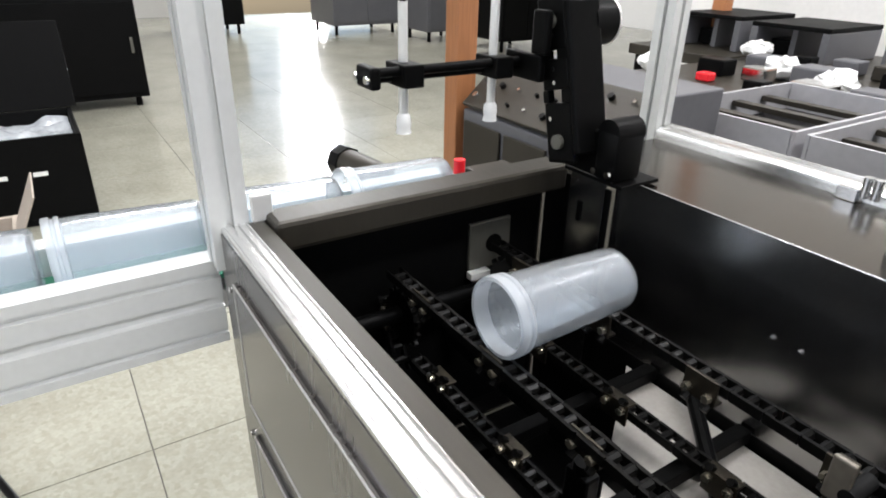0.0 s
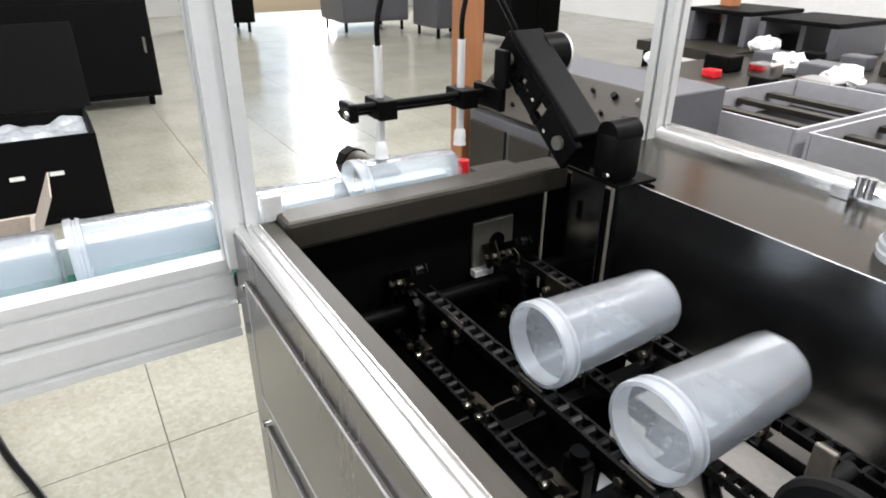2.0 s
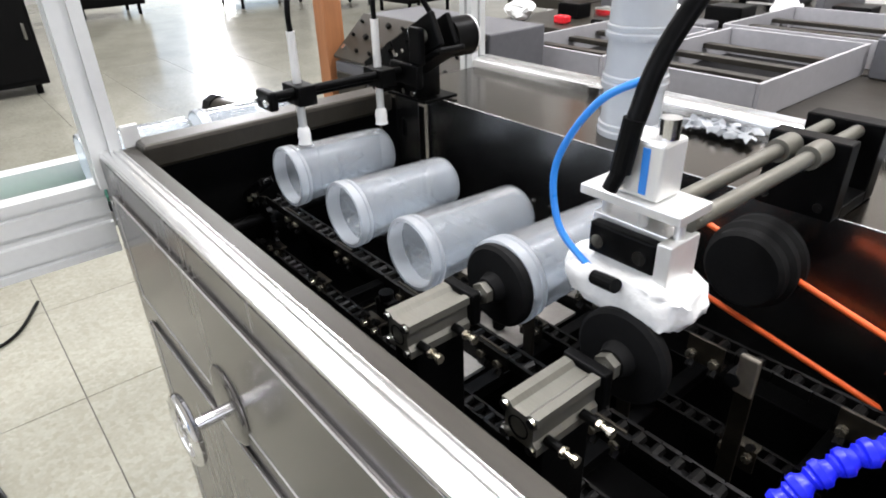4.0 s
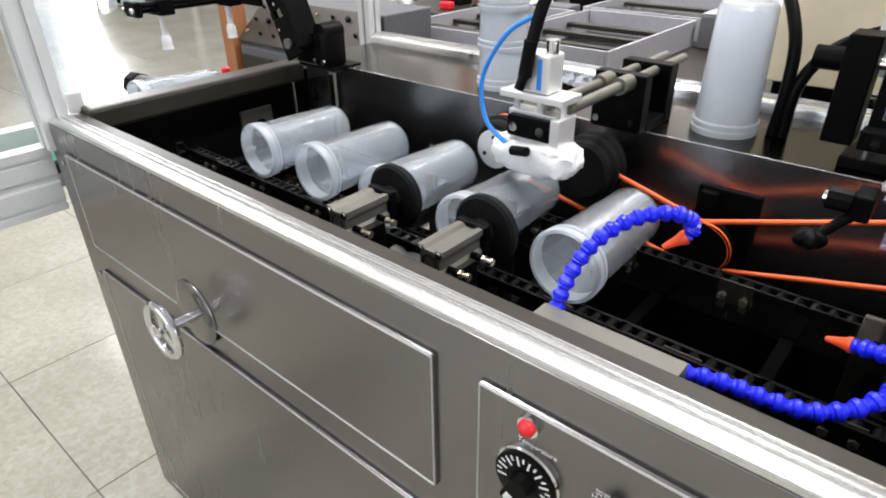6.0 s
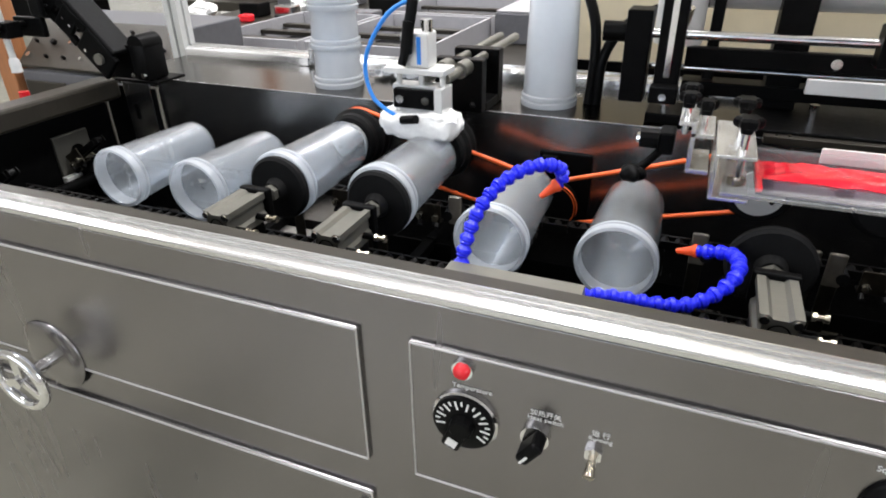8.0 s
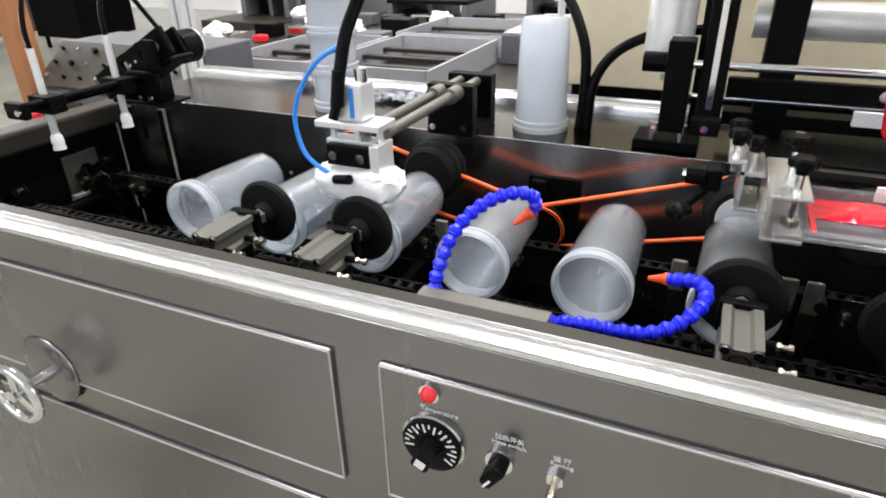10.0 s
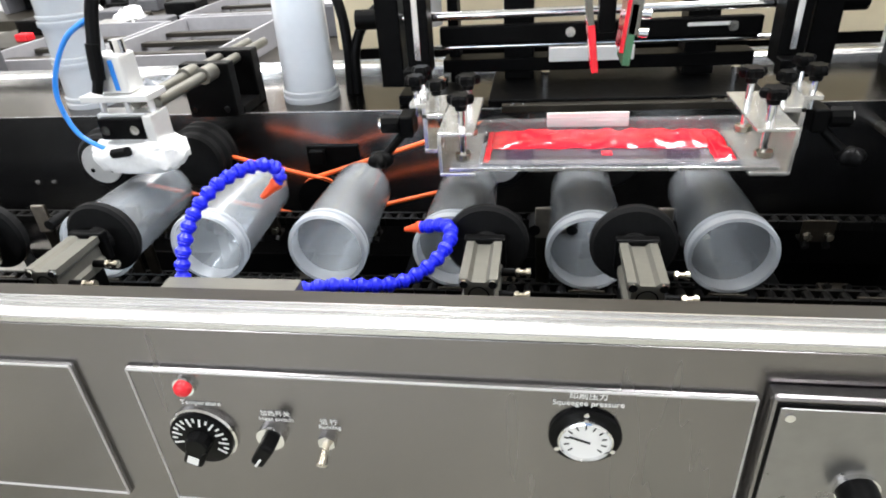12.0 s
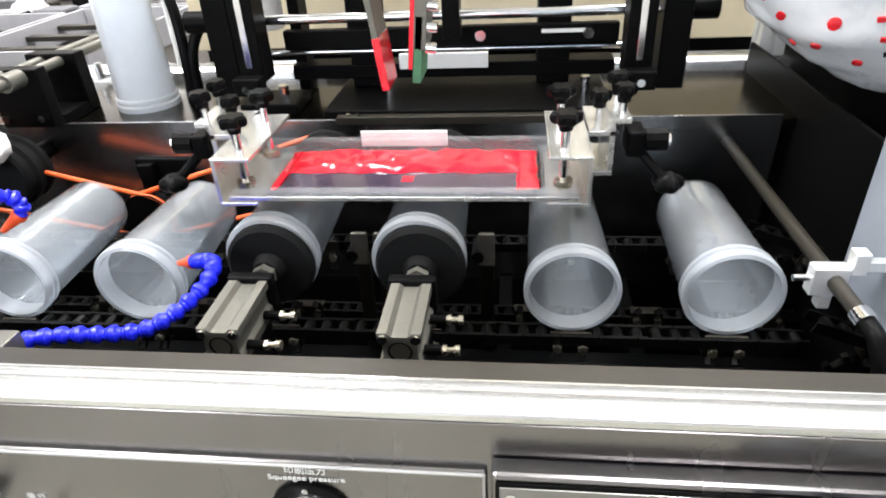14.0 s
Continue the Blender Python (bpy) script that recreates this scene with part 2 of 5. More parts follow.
def rod(bm, a, b, r, seg=16, r2=None, caps=True):
    a, b = Vector(a), Vector(b)
    d = b - a
    res = bmesh.ops.create_cone(bm, cap_ends=caps, segments=seg, radius1=r, radius2=r if r2 is None else r2, depth=d.length)
    q = d.to_track_quat("Z", "Y").to_matrix().to_4x4()
    bmesh.ops.transform(bm, matrix=Matrix.Translation((a + b) / 2) @ q, verts=res["verts"])
    return bm


def lathe(bm, rings, seg=40, m=None):
    """rings of (distance along z, radius), turned about the z axis; open ends."""
    rows = []
    for z, r in rings:
        rows.append([bm.verts.new((r * math.cos(2 * math.pi * i / seg), r * math.sin(2 * math.pi * i / seg), z)) for i in range(seg)])
    for p, q in zip(rows, rows[1:]):
        for i in range(seg):
            bm.faces.new((p[i], p[(i + 1) % seg], q[(i + 1) % seg], q[i]))
    if m is not None:
        bmesh.ops.transform(bm, matrix=m, verts=[v for row in rows for v in row])
    return bm


def pipe(bm, pts, r, seg=10):
    """A round hose along points."""
    pts = [Vector(p) for p in pts]
    rows = []
    side = None
    for i, p in enumerate(pts):
        d = (pts[min(i + 1, len(pts) - 1)] - pts[max(i - 1, 0)]).normalized()
        if side is None:
            side = d.orthogonal().normalized()
        side = (side - d * side.dot(d)).normalized()
        up = d.cross(side)
        rr = r[i] if isinstance(r, (list, tuple)) else r
        rows.append([bm.verts.new(p + rr * (math.cos(2 * math.pi * k / seg) * side + math.sin(2 * math.pi * k / seg) * up)) for k in range(seg)])
    for a, b in zip(rows, rows[1:]):
        for k in range(seg):
            bm.faces.new((a[k], a[(k + 1) % seg], b[(k + 1) % seg], b[k]))
    bm.faces.new(rows[0][::-1])
    bm.faces.new(rows[-1])
    return bm


def curve_pts(keys, n=24):
    """Smooth points through keys (Catmull-Rom)."""
    k = [Vector(p) for p in keys]
    k = [2 * k[0] - k[1]] + k + [2 * k[-1] - k[-2]]
    out = []
    for i in range(1, len(k) - 2):
        for j in range(n):
            t = j / n
            out.append(0.5 * (2 * k[i] + (k[i + 1] - k[i - 1]) * t + (2 * k[i - 1] - 5 * k[i] + 4 * k[i + 1] - k[i + 2]) * t * t + (3 * k[i] - k[i - 1] - 3 * k[i + 1] + k[i + 2]) * t ** 3))
    out.append(k[-2])
    return out


def part(name, bm, material, parent=None, label="", smooth=None):
    me = bpy.data.meshes.new(name)
    bmesh.ops.recalc_face_normals(bm, faces=bm.faces)
    bm.to_mesh(me)
    bm.free()
    me.materials.append(material)
    if smooth is not None:
        me.polygons.foreach_set("use_smooth", [True] * len(me.polygons))
        me.set_sharp_from_angle(angle=radians(smooth))
    ob = new(name, me)
    if parent is not None:
        ob.parent = parent
    if label:
        ob["label"] = label
    return ob


def B():
    return bmesh.new()


def box_part(name, material, parent, x0, x1, y0, y1, z0, z1, bevel=0.0015, label=""):
    return part(name, bx(B(), x0, x1, y0, y1, z0, z1, bevel), material, parent, label)


def rod_part(name, material, parent, a, b, r, seg=16, label=""):
    return part(name, rod(B(), a, b, r, seg), material, parent, label, smooth=40)


def thing(name, label, category, group="", kind="", at=None):
    ob = new(name)
    ob.empty_display_size = 0.05
    if at is not None:
        ob.matrix_basis = at
    return tagged(ob, label, category, group, kind)


def words(text, size, place, parent, material=WHITE, align="CENTER"):
    cu = bpy.data.curves.new("lettering", "FONT")
    cu.body, cu.size, cu.align_x, cu.extrude = text, size, align, 0.0002
    cu.materials.append(material)
    ob = new("lettering", cu)
    ob.matrix_basis = place
    ob.parent = parent
    return ob


# ---------- the hall ----------
def hall():
    g = part("floor", bx(B(), -12, 7, -4, 9, -0.06, -0.004), GROUT)
    tagged(g, "worn beige terrazzo floor in large square tiles", "floor", kind="structure")
    T, ox, oy = 0.6, -0.825, -0.09
    me = None
    for i in range(-9, 3):
        for j in range(-2, 9):
            x0, y0 = ox + i * T, oy + j * T
            if me is None:
                b = bx(B(), 0.0015, T - 0.0015, 0.0015, T - 0.0015, -0.01, 0.0, 0.001)
                first = part("floor_tile", b, FLOOR, g)
                me = first.data
                first.location = (x0, y0, 0)
            else:
                o = new("floor_tile", me)
                o.parent = g
                o.location = (x0, y0, 0)
    b = B()
    for x0, x1, y0, y1 in ((-12, ox - 9 * T, -4, 9), (ox - 9 * T, ox + 3 * T, oy + 9 * T, 9), (ox - 9 * T, ox + 3 * T, -4, oy - 2 * T), (ox + 3 * T, 7, -4, 9)):
        bx(b, x0 + 0.002, x1 - 0.002, y0 + 0.002, y1 - 0.002, -0.01, -0.0005)
    part("outer_floor", b, FLOOR, g)
    # walls assumed round the hall, with openings cut to let its light in
    b = B()
    bx(b, -12.2, -12, -4, 3.0, 0, 4.2)
    bx(b, -12.2, -12, 6.2, 9, 0, 4.2)
    bx(b, -12.2, -12, 3.0, 6.2, 3.4, 4.2)
    tagged(part("wall_west", b, WALL), "white plaster wall with a wide open doorway", "wall", kind="structure")
    b = B()
    bx(b, -12, 7, 9, 9.2, 0, 4.2)
    tagged(part("wall_north", b, WALL), "plain white plaster wall of the hall", "wall", kind="structure")
    # east and south walls and the ceiling are unseen, added to shape the light
    b = B()
    bx(b, 7, 7.2, -4, 9, 0, 1.5)
    bx(b, 7, 7.2, -4, 9, 3.3, 4.2)
    bx(b, 7, 7.2, -4, -2.6, 1.5, 3.3)
    bx(b, 7, 7.2, 0.6, 9, 1.5, 3.3)
    tagged(part("wall_east", b, WALL), "assumed white wall out of view, opening cut for side fill", "wall", kind="structure")
    b = B()
    bx(b, -12, 7, -4.2, -4, 0, 1.4)
    bx(b, -12, 7, -4.2, -4, 3.2, 4.2)
    bx(b, -12, -2.1, -4.2, -4, 1.4, 3.2)
    bx(b, 2.5, 7, -4.2, -4, 1.4, 3.2)
    tagged(part("wall_south", b, WALL), "assumed white wall out of view, long opening for front fill", "wall", kind="structure")
    tagged(part("ceiling", bx(B(), -12.2, 7.2, -4.2, 9.2, 4.2, 4.4), WALL), "assumed plain white ceiling out of view", "ceiling", kind="structure")
    # white partition behind the neighbouring benches
    tagged(part("partition_wall", bx(B(), -2.2, 3.6, 3.4, 3.5, 0, 4.2), WALL), "white partition wall behind the benches", "wall", kind="structure")


    # housings for the assumed lamps, out of view
    for lx, ly in ASSUMED_LAMPS:
        lp = thing("assumed_ceiling_lamp", "white housing of an assumed ceiling lamp out of view", "lamp", "ceiling lamps")
        box_part("housing", WHITE, lp, lx - 0.28, lx + 0.28, ly - 1.25, ly + 1.25, 3.95, 4.02, 0.004)
        for dx in (-0.15, 0.15):
            rod_part("hanger", CHROME, lp, (lx + dx, ly, 4.019), (lx + dx, ly, 4.199), 0.006, 8)


hall()


# ---------- the printing machine's cabinet ----------
RIM_Y, RIM_Z, PITCH, S1X = 0.207, 0.897, 0.1412, 0.303
XR = 1.78


def station(s):
    return S1X + PITCH * (s - 1)


def profile_rail(bm, x0, x1, y0, y1, z0, z1):
    """An extruded rail lying along x: a stepped nose in front, two lips and two shallow grooves behind."""
    w, h = y1 - y0, z1 - z0
    g = 0.0028
    sec = [(0, 0), (0, h * 0.62), (0.04 * w, h * 0.80), (0.12 * w, h * 0.86), (0.135 * w, h * 0.79), (0.15 * w, h * 0.88), (0.22 * w, h * 0.96), (0.42 * w, h), (0.435 * w, h - g), (0.645 * w, h - g), (0.66 * w, h), (0.70 * w, h), (0.715 * w, h - g), (0.94 * w, h - g), (0.955 * w, h), (w, h), (w, 0)]
    a = [bm.verts.new((x0, y0 + p, z0 + q)) for p, q in sec]
    b = [bm.verts.new((x1, y0 + p, z0 + q)) for p, q in sec]
    n = len(sec)
    for i in range(n):
        bm.faces.new((a[i], a[(i + 1) % n], b[(i + 1) % n], b[i]))
    bm.faces.new(a)
    bm.faces.new(b[::-1])
    return bm


def post_profile(bm, x, y, w, z0, z1):
    """A square aluminium extrusion standing up, with a slot in each face."""
    s, d = 0.2 * w, 0.18 * w
    h = w / 2
    q = [(-h, -h), (-s / 2, -h), (-s / 2, -h + d), (s / 2, -h + d), (s / 2, -h), (h, -h)]
    sec = []
    for k in range(4):
        c, n = math.cos(k * math.pi / 2), math.sin(k * math.pi / 2)
        sec += [(c * a - n * b, n * a + c * b) for a, b in q[:-1]]
    a = [bm.verts.new((x + p, y + r, z0)) for p, r in sec]
    b = [bm.verts.new((x + p, y + r, z1)) for p, r in sec]
    n = len(sec)
    for i in range(n):
        bm.faces.new((a[i], a[(i + 1) % n], b[(i + 1) % n], b[i]))
    bm.faces.new(b)
    return bm


def seam_panel(bm, x0, x1, z0, z1, y):
    """A flush sheet-metal door, slightly proud, with rolled edges."""
    return bx(bm, x0, x1, y - 0.0035, y + 0.004, z0, z1, 0.0025)


def beads(parent, x0, x1, z0, z1, y=-0.0036, r=0.0013):
    """Rolled edges of a sheet-metal door, in paler steel that paints their highlight."""
    for a, b in (((x0, y, z1), (x1, y, z1)), ((x0, y, z0), (x1, y, z0)), ((x0, y, z0), (x0, y, z1)), ((x1, y, z0), (x1, y, z1))):
        part("rolled_edge_highlight", rod(B(), a, b, r if a[2] == b[2] else r * 0.7, 8), EDGE_HIGHLIGHT, parent, smooth=60)


def cabinet():
    c = thing("machine_cabinet", "long stainless steel machine cabinet with an open black well", "machine")
    # front sheet with door openings left as seams
    box_part("front_panel", STEEL, c, -0.016, XR, 0.001, 0.005, 0.12, 0.945, 0.0006)
    up = part("door", seam_panel(B(), 0.045, 0.814, 0.741, 0.906, 0.0), STEEL, c, "upper stainless door with rolled edges")
    low = part("door", seam_panel(B(), 0.045, 0.814, 0.16, 0.694, 0.0), STEEL, c, "large lower stainless door")
    b = B()
    bx(b, 0.795, 0.803, -0.012, -0.002, 0.655, 0.675, 0.001)
    part("latch", b, CHROME, low)
    cp = part("control_panel", seam_panel(B(), 0.863, 1.363, 0.741, 0.906, 0.0), STEEL, c, "stainless control panel with dial, switches and gauge")
    low2 = part("door", seam_panel(B(), 0.863, 1.363, 0.16, 0.692, 0.0), STEEL, c, "large lower stainless door")
    beads(up, 0.047, 0.812, 0.743, 0.904)
    beads(low, 0.047, 0.812, 0.162, 0.692)
    beads(cp, 0.865, 1.361, 0.743, 0.904)
    beads(low2, 0.865, 1.361, 0.162, 0.690)
    for x, z in ((0.021, 0.677), (0.021, 0.885), (1.37, 0.70)):
        rod_part("screw", CHROME, c, (x, 0.002, z), (x, -0.003, z), 0.004, 10)
    box_part("side_panel", STEEL, c, -0.018, -0.014, 0.006, 0.70, 0.12, 0.915, 0.0006)
    box_part("side_panel", BLACK_PAINT, c, XR, XR + 0.004, 0.0, 0.74, 0.12, 1.16, 0.0006, "tall black end sheet")
    box_part("back_panel", STEEL, c, 0.55, XR, 0.735, 0.739, 0.12, 0.95, 0.0006)
    for x in (0.01, 0.85, XR - 0.05):
        for y in (0.04, 0.69):
            box_part("leg", BLACK, c, x, x + 0.04, y, y + 0.04, 0.0, 0.12, 0.002)
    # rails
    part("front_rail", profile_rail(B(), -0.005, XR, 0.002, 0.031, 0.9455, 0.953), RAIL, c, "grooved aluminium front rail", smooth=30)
    box_part("front_ledge", BEAM, c, 0.0, XR, 0.0315, 0.050, 0.944, 0.9515, 0.0008, "dark sheet ledge behind the rail")
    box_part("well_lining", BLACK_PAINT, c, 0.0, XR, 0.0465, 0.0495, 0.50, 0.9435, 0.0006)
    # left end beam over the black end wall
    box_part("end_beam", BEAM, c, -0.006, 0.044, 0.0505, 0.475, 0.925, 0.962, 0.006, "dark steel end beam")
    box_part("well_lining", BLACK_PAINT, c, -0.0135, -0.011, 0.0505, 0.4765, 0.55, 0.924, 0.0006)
    b = B()
    bx(b, -0.0108, -0.004, 0.342, 0.416, 0.803, 0.879, 0.002)
    brg = part("bearing_plate", b, CYL_ALU, c, "milled bearing plate")
    b = B()
    rod(b, (-0.0045, 0.385, 0.842), (-0.002, 0.385, 0.842), 0.014, 20)
    part("bore", b, BLACK, brg)
    b = B()
    bx(b, -0.004, 0.010, 0.338, 0.372, 0.795, 0.806, 0.001)
    part("terminal", b, WHITE, brg)
    for k, y in enumerate((0.385, 0.395, 0.405)):
        part("wire", pipe(B(), curve_pts([(-0.008, y, 0.835), (0.012 + 0.004 * k, y + 0.006, 0.82), (0.006, y + 0.012, 0.78)], 8), 0.0016, 6), BRASS, brg)
    # rear wall, deck and rear rail
    box_part("rear_wall", STEEL_WALL, c, 0.118, 1.70, 0.493, 0.496, 0.72, 0.963, 0.0006, "grey brushed rear wall of the well")
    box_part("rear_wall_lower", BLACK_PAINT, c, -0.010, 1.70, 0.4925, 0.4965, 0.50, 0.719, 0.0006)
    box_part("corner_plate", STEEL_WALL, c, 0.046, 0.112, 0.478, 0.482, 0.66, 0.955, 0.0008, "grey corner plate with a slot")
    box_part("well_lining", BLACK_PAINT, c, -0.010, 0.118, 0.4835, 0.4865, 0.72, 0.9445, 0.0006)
    box_part("slot", BLACK, c, 0.066, 0.074, 0.4755, 0.479, 0.885, 0.915, 0.001)
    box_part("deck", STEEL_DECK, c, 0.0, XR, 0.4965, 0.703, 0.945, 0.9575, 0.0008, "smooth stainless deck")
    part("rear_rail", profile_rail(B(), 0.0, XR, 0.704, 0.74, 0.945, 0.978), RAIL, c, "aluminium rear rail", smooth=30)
    for x in (0.33, 0.343, 0.70):
        rod_part("hinge", CHROME, c, (x, 0.697, 0.966), (x, 0.697, 0.992), 0.006, 12)
    box_part("hinge_leaf", CHROME, c, 0.30, 0.325, 0.69, 0.70, 0.9578, 0.975, 0.001)
    rod_part("grommet_bolt", CHROME, c, (0.368, 0.4925, 0.85), (0.368, 0.4895, 0.85), 0.0035, 10)
    rod_part("grommet_bolt", CHROME, c, (0.400, 0.4925, 0.85), (0.400, 0.4895, 0.85), 0.0035, 10)
    # posts of the guard
    part("post", post_profile(B(), -0.021, 0.013, 0.042, 0.9, 2.0), ALU, c, "slotted aluminium guard post")
    part("post", post_profile(B(), -0.020, 0.722, 0.036, 0.90, 2.0), ALU, c, "slotted aluminium guard post")
    part("post", post_profile(B(), XR - 0.03, 0.722, 0.036, 0.978, 2.0), ALU, c, "slotted aluminium guard post")
    box_part("post_bracket", ALU_MATT, c, 0.0005, 0.008, 0.036, 0.060, 0.953, 0.985, 0.002)
    # dark frame inside the well
    for y in (0.10, 0.13, 0.30):
        box_part("frame_bar", BLACK, c, -0.01, 1.75, y, y + 0.022, 0.70, 0.73, 0.001)
    for x in (0.22, 0.36, 0.50, 0.66, 0.82, 1.0, 1.22, 1.36, 1.52):
        box_part("cross_bar", BLACK, c, x, x + 0.018, 0.055, 0.49, 0.708, 0.726, 0.001)
    rod_part("drive_shaft", BLACK, c, (0.04, 0.06, 0.80), (0.04, 0.49, 0.80), 0.011)
    for y in (0.205, 0.375):
        for x in (0.045, 1.70):
            b = B()
            rod(b, (x, y - 0.004, 0.797), (x, y + 0.004, 0.797), 0.036, 24)
            for k in range(14):
                a = 2 * math.pi * k / 14
                bx(b, -0.003, 0.003, -0.003, 0.003, 0.034, 0.042, 0, Matrix.Translation((x, y, 0.797)) @ Matrix.Rotation(a, 4, "Y"))
            part("sprocket", b, CHAIN, c)
    # Added black sheet stands in for the unlit depth under the chain.
    box_part("dark_depth_sheet", BLACK_PAINT, c, -0.010, 1.715, 0.055, 0.49, 0.50, 0.505, 0.001)
    # Added pale sheet stands in for the lit floor glimpsed below the chain.
    b = B()
    quad = ((0.19, 0.486), (0.365, 0.25), (0.47, 0.25), (0.47, 0.486))
    lo, hi = [b.verts.new((x, y, 0.698)) for x, y in quad], [b.verts.new((x, y, 0.7035)) for x, y in quad]
    b.faces.new(hi)
    b.faces.new(lo[::-1])
    for i in range(4):
        b.faces.new((lo[i], lo[(i + 1) % 4], hi[(i + 1) % 4], hi[i]))
    part("floor_glimpse_sheet", b, FLOOR_GLIMPSE, c, "added pale sheet with a slanting edge, standing in for lit floor")
    b = B()
    rod(b, (0.29, 0.487, 0.735), (0.43, 0.365, 0.715), 0.009, 10)
    part("strut", b, BLACK, c)
    b = B()
    bx(b, 0.345, 0.375, 0.215, 0.235, 0.73, 0.79, 0.004)
    rod(b, (0.36, 0.225, 0.785), (0.36, 0.225, 0.80), 0.010, 12)
    part("stop_lever", b, BLACK, c)
    # handwheel on its round boss
    b = B()
    lathe(b, [(0, 0.050), (0.0015, 0.0495), (0.004, 0.045), (0.0055, 0.030), (0.006, 0.0)], 40, Matrix.Translation((0.372, -0.004, 0.752)) @ Matrix.Rotation(radians(90), 4, "X"))
    boss = part("boss", b, STEEL, c, "round polished boss", smooth=40)
    hw = part("handwheel", lathe(B(), [(0.006 * math.sin(a), 0.037 + 0.006 * math.cos(a)) for a in [2 * math.pi * i / 10 for i in range(11)]], 40, Matrix.Translation((0.380, -0.055, 0.754)) @ Matrix.Rotation(radians(90), 4, "X")), CHROME, c, "chrome three-spoke handwheel", smooth=60)
    for k in range(3):
        a = radians(35 + 120 * k)
        part("spoke", bx(B(), 0.004, 0.034, -0.0025, 0.0025, -0.006, 0.006, 0.0015, Matrix.Translation((0.380, -0.055, 0.754)) @ Matrix.Rotation(a, 4, "Y")), CHROME, hw)
    part("hub", rod(B(), (0.380, -0.0095, 0.754), (0.380, -0.062, 0.754), 0.008, 20), CHROME, hw, smooth=40)
    return c, cp


CABINET, PANEL = cabinet()


def controls():
    """Lamp, thermostat dial, switches, gauge and the switch box on the front."""
    UPR = lambda x, z, y=-0.0042: pose(x, y, z, 90, 0, 0)
    lamp = thing("indicator_lamp", "small round red indicator lamp on the steel panel", "lamp")
    part("bezel", rod(B(), (0.915, -0.003, 0.8905), (0.915, -0.008, 0.8905), 0.0095, 20), CHROME, lamp, smooth=40)
    part("lens", lathe(B(), [(0, 0.0075), (0.003, 0.0072), (0.0055, 0.005), (0.0065, 0.0)], 20, Matrix.Translation((0.915, -0.008, 0.8905)) @ Matrix.Rotation(radians(90), 4, "X")), RED, lamp, "red lens", smooth=60)
    dial = thing("thermostat_dial", "black thermostat dial with white scale on the steel panel", "dial")
    cx, cz = 0.917, 0.834
    part("bezel", lathe(B(), [(0, 0.031), (0.003, 0.031), (0.0045, 0.0295), (0.0045, 0.0)], 40, Matrix.Translation((cx, -0.0035, cz)) @ Matrix.Rotation(radians(90), 4, "X")), CHROME, dial, smooth=30)
    part("disc", lathe(B(), [(0, 0.0285), (0.0025, 0.0285), (0.0035, 0.0265), (0.0035, 0.0)], 40, Matrix.Translation((cx, -0.0082, cz)) @ Matrix.Rotation(radians(90), 4, "X")), BLACK_PAINT, dial, smooth=30)
    for k in range(17):
        a = radians(-100 + 14 * k)
        r0, r1 = (0.0165, 0.0255) if k % 2 == 0 else (0.021, 0.0255)
        part("scale_mark", bx(B(), -0.0009, 0.0009, -0.0122, -0.0118, r0, r1, 0, Matrix.Translation((cx, 0, cz)) @ Matrix.Rotation(a, 4, "Y")), WHITE, dial)
    part("knob", lathe(B(), [(0, 0.0115), (0.008, 0.0105), (0.0095, 0.009), (0.0095, 0.0)], 10, Matrix.Translation((cx, -0.0119, cz)) @ Matrix.Rotation(radians(90), 4, "X")), BLACK_PAINT, dial)
    M = Matrix.Translation((cx, 0, cz)) @ Matrix.Rotation(radians(24), 4, "Y")
    part("pointer", bx(B(), -0.009, 0.009, -0.020, -0.0119, -0.027, -0.006, 0.003, M), BLACK_PAINT, dial, "black grip of the dial")
    part("pointer_mark", bx(B(), -0.005, 0.005, -0.0206, -0.0201, -0.023, -0.014, 0, M), WHITE, dial)
    for name, x, z, txt in (("heat_switch", 0.981, 0.838, "Heat switch"),):
        sw = thing(name, "black rotary heat switch with chrome collar", "switch")
        part("collar", rod(B(), (x, -0.003, z), (x, -0.010, z), 0.0125, 20), CHROME, sw, smooth=40)
        part("knob", bx(B(), -0.006, 0.006, -0.030, -0.010, -0.013, 0.013, 0.003, Matrix.Translation((x, 0, z)) @ Matrix.Rotation(radians(35), 4, "Y")), BLACK_PAINT, sw)
        part("pointer", bx(B(), -0.001, 0.001, -0.0308, -0.030, -0.012, -0.002, 0, Matrix.Translation((x, 0, z)) @ Matrix.Rotation(radians(35), 4, "Y")), WHITE, sw)
    rs = thing("running_switch", "small chrome toggle switch on the steel panel", "switch")
    part("collar", rod(B(), (1.030, -0.003, 0.836), (1.030, -0.009, 0.836), 0.008, 6), CHROME, rs)
    part("lever", rod(B(), (1.030, -0.008, 0.836), (1.030, -0.026, 0.829), 0.003, 12, 0.0048), BRASS, rs, smooth=40)
    ga = thing("pressure_gauge", "round panel pressure gauge with black flange", "gauge")
    gx, gz = 1.242, 0.860
    M = Matrix.Translation((gx, -0.0035, gz)) @ Matrix.Rotation(radians(90), 4, "X")
    part("flange", lathe(B(), [(0, 0.028), (0.003, 0.028), (0.0042, 0.0268), (0.0042, 0.0)], 40, M), BLACK_PAINT, ga, smooth=30)
    part("ring", lathe(B(), [(0.0043, 0.0215), (0.009, 0.021), (0.010, 0.0195), (0.007, 0.0185), (0.0065, 0.0)], 40, M), CHROME, ga, smooth=30)
    part("face", lathe(B(), [(0.0066, 0.0186), (0.0074, 0.0186), (0.0074, 0.0)], 32, M), GAUGE_FACE, ga)
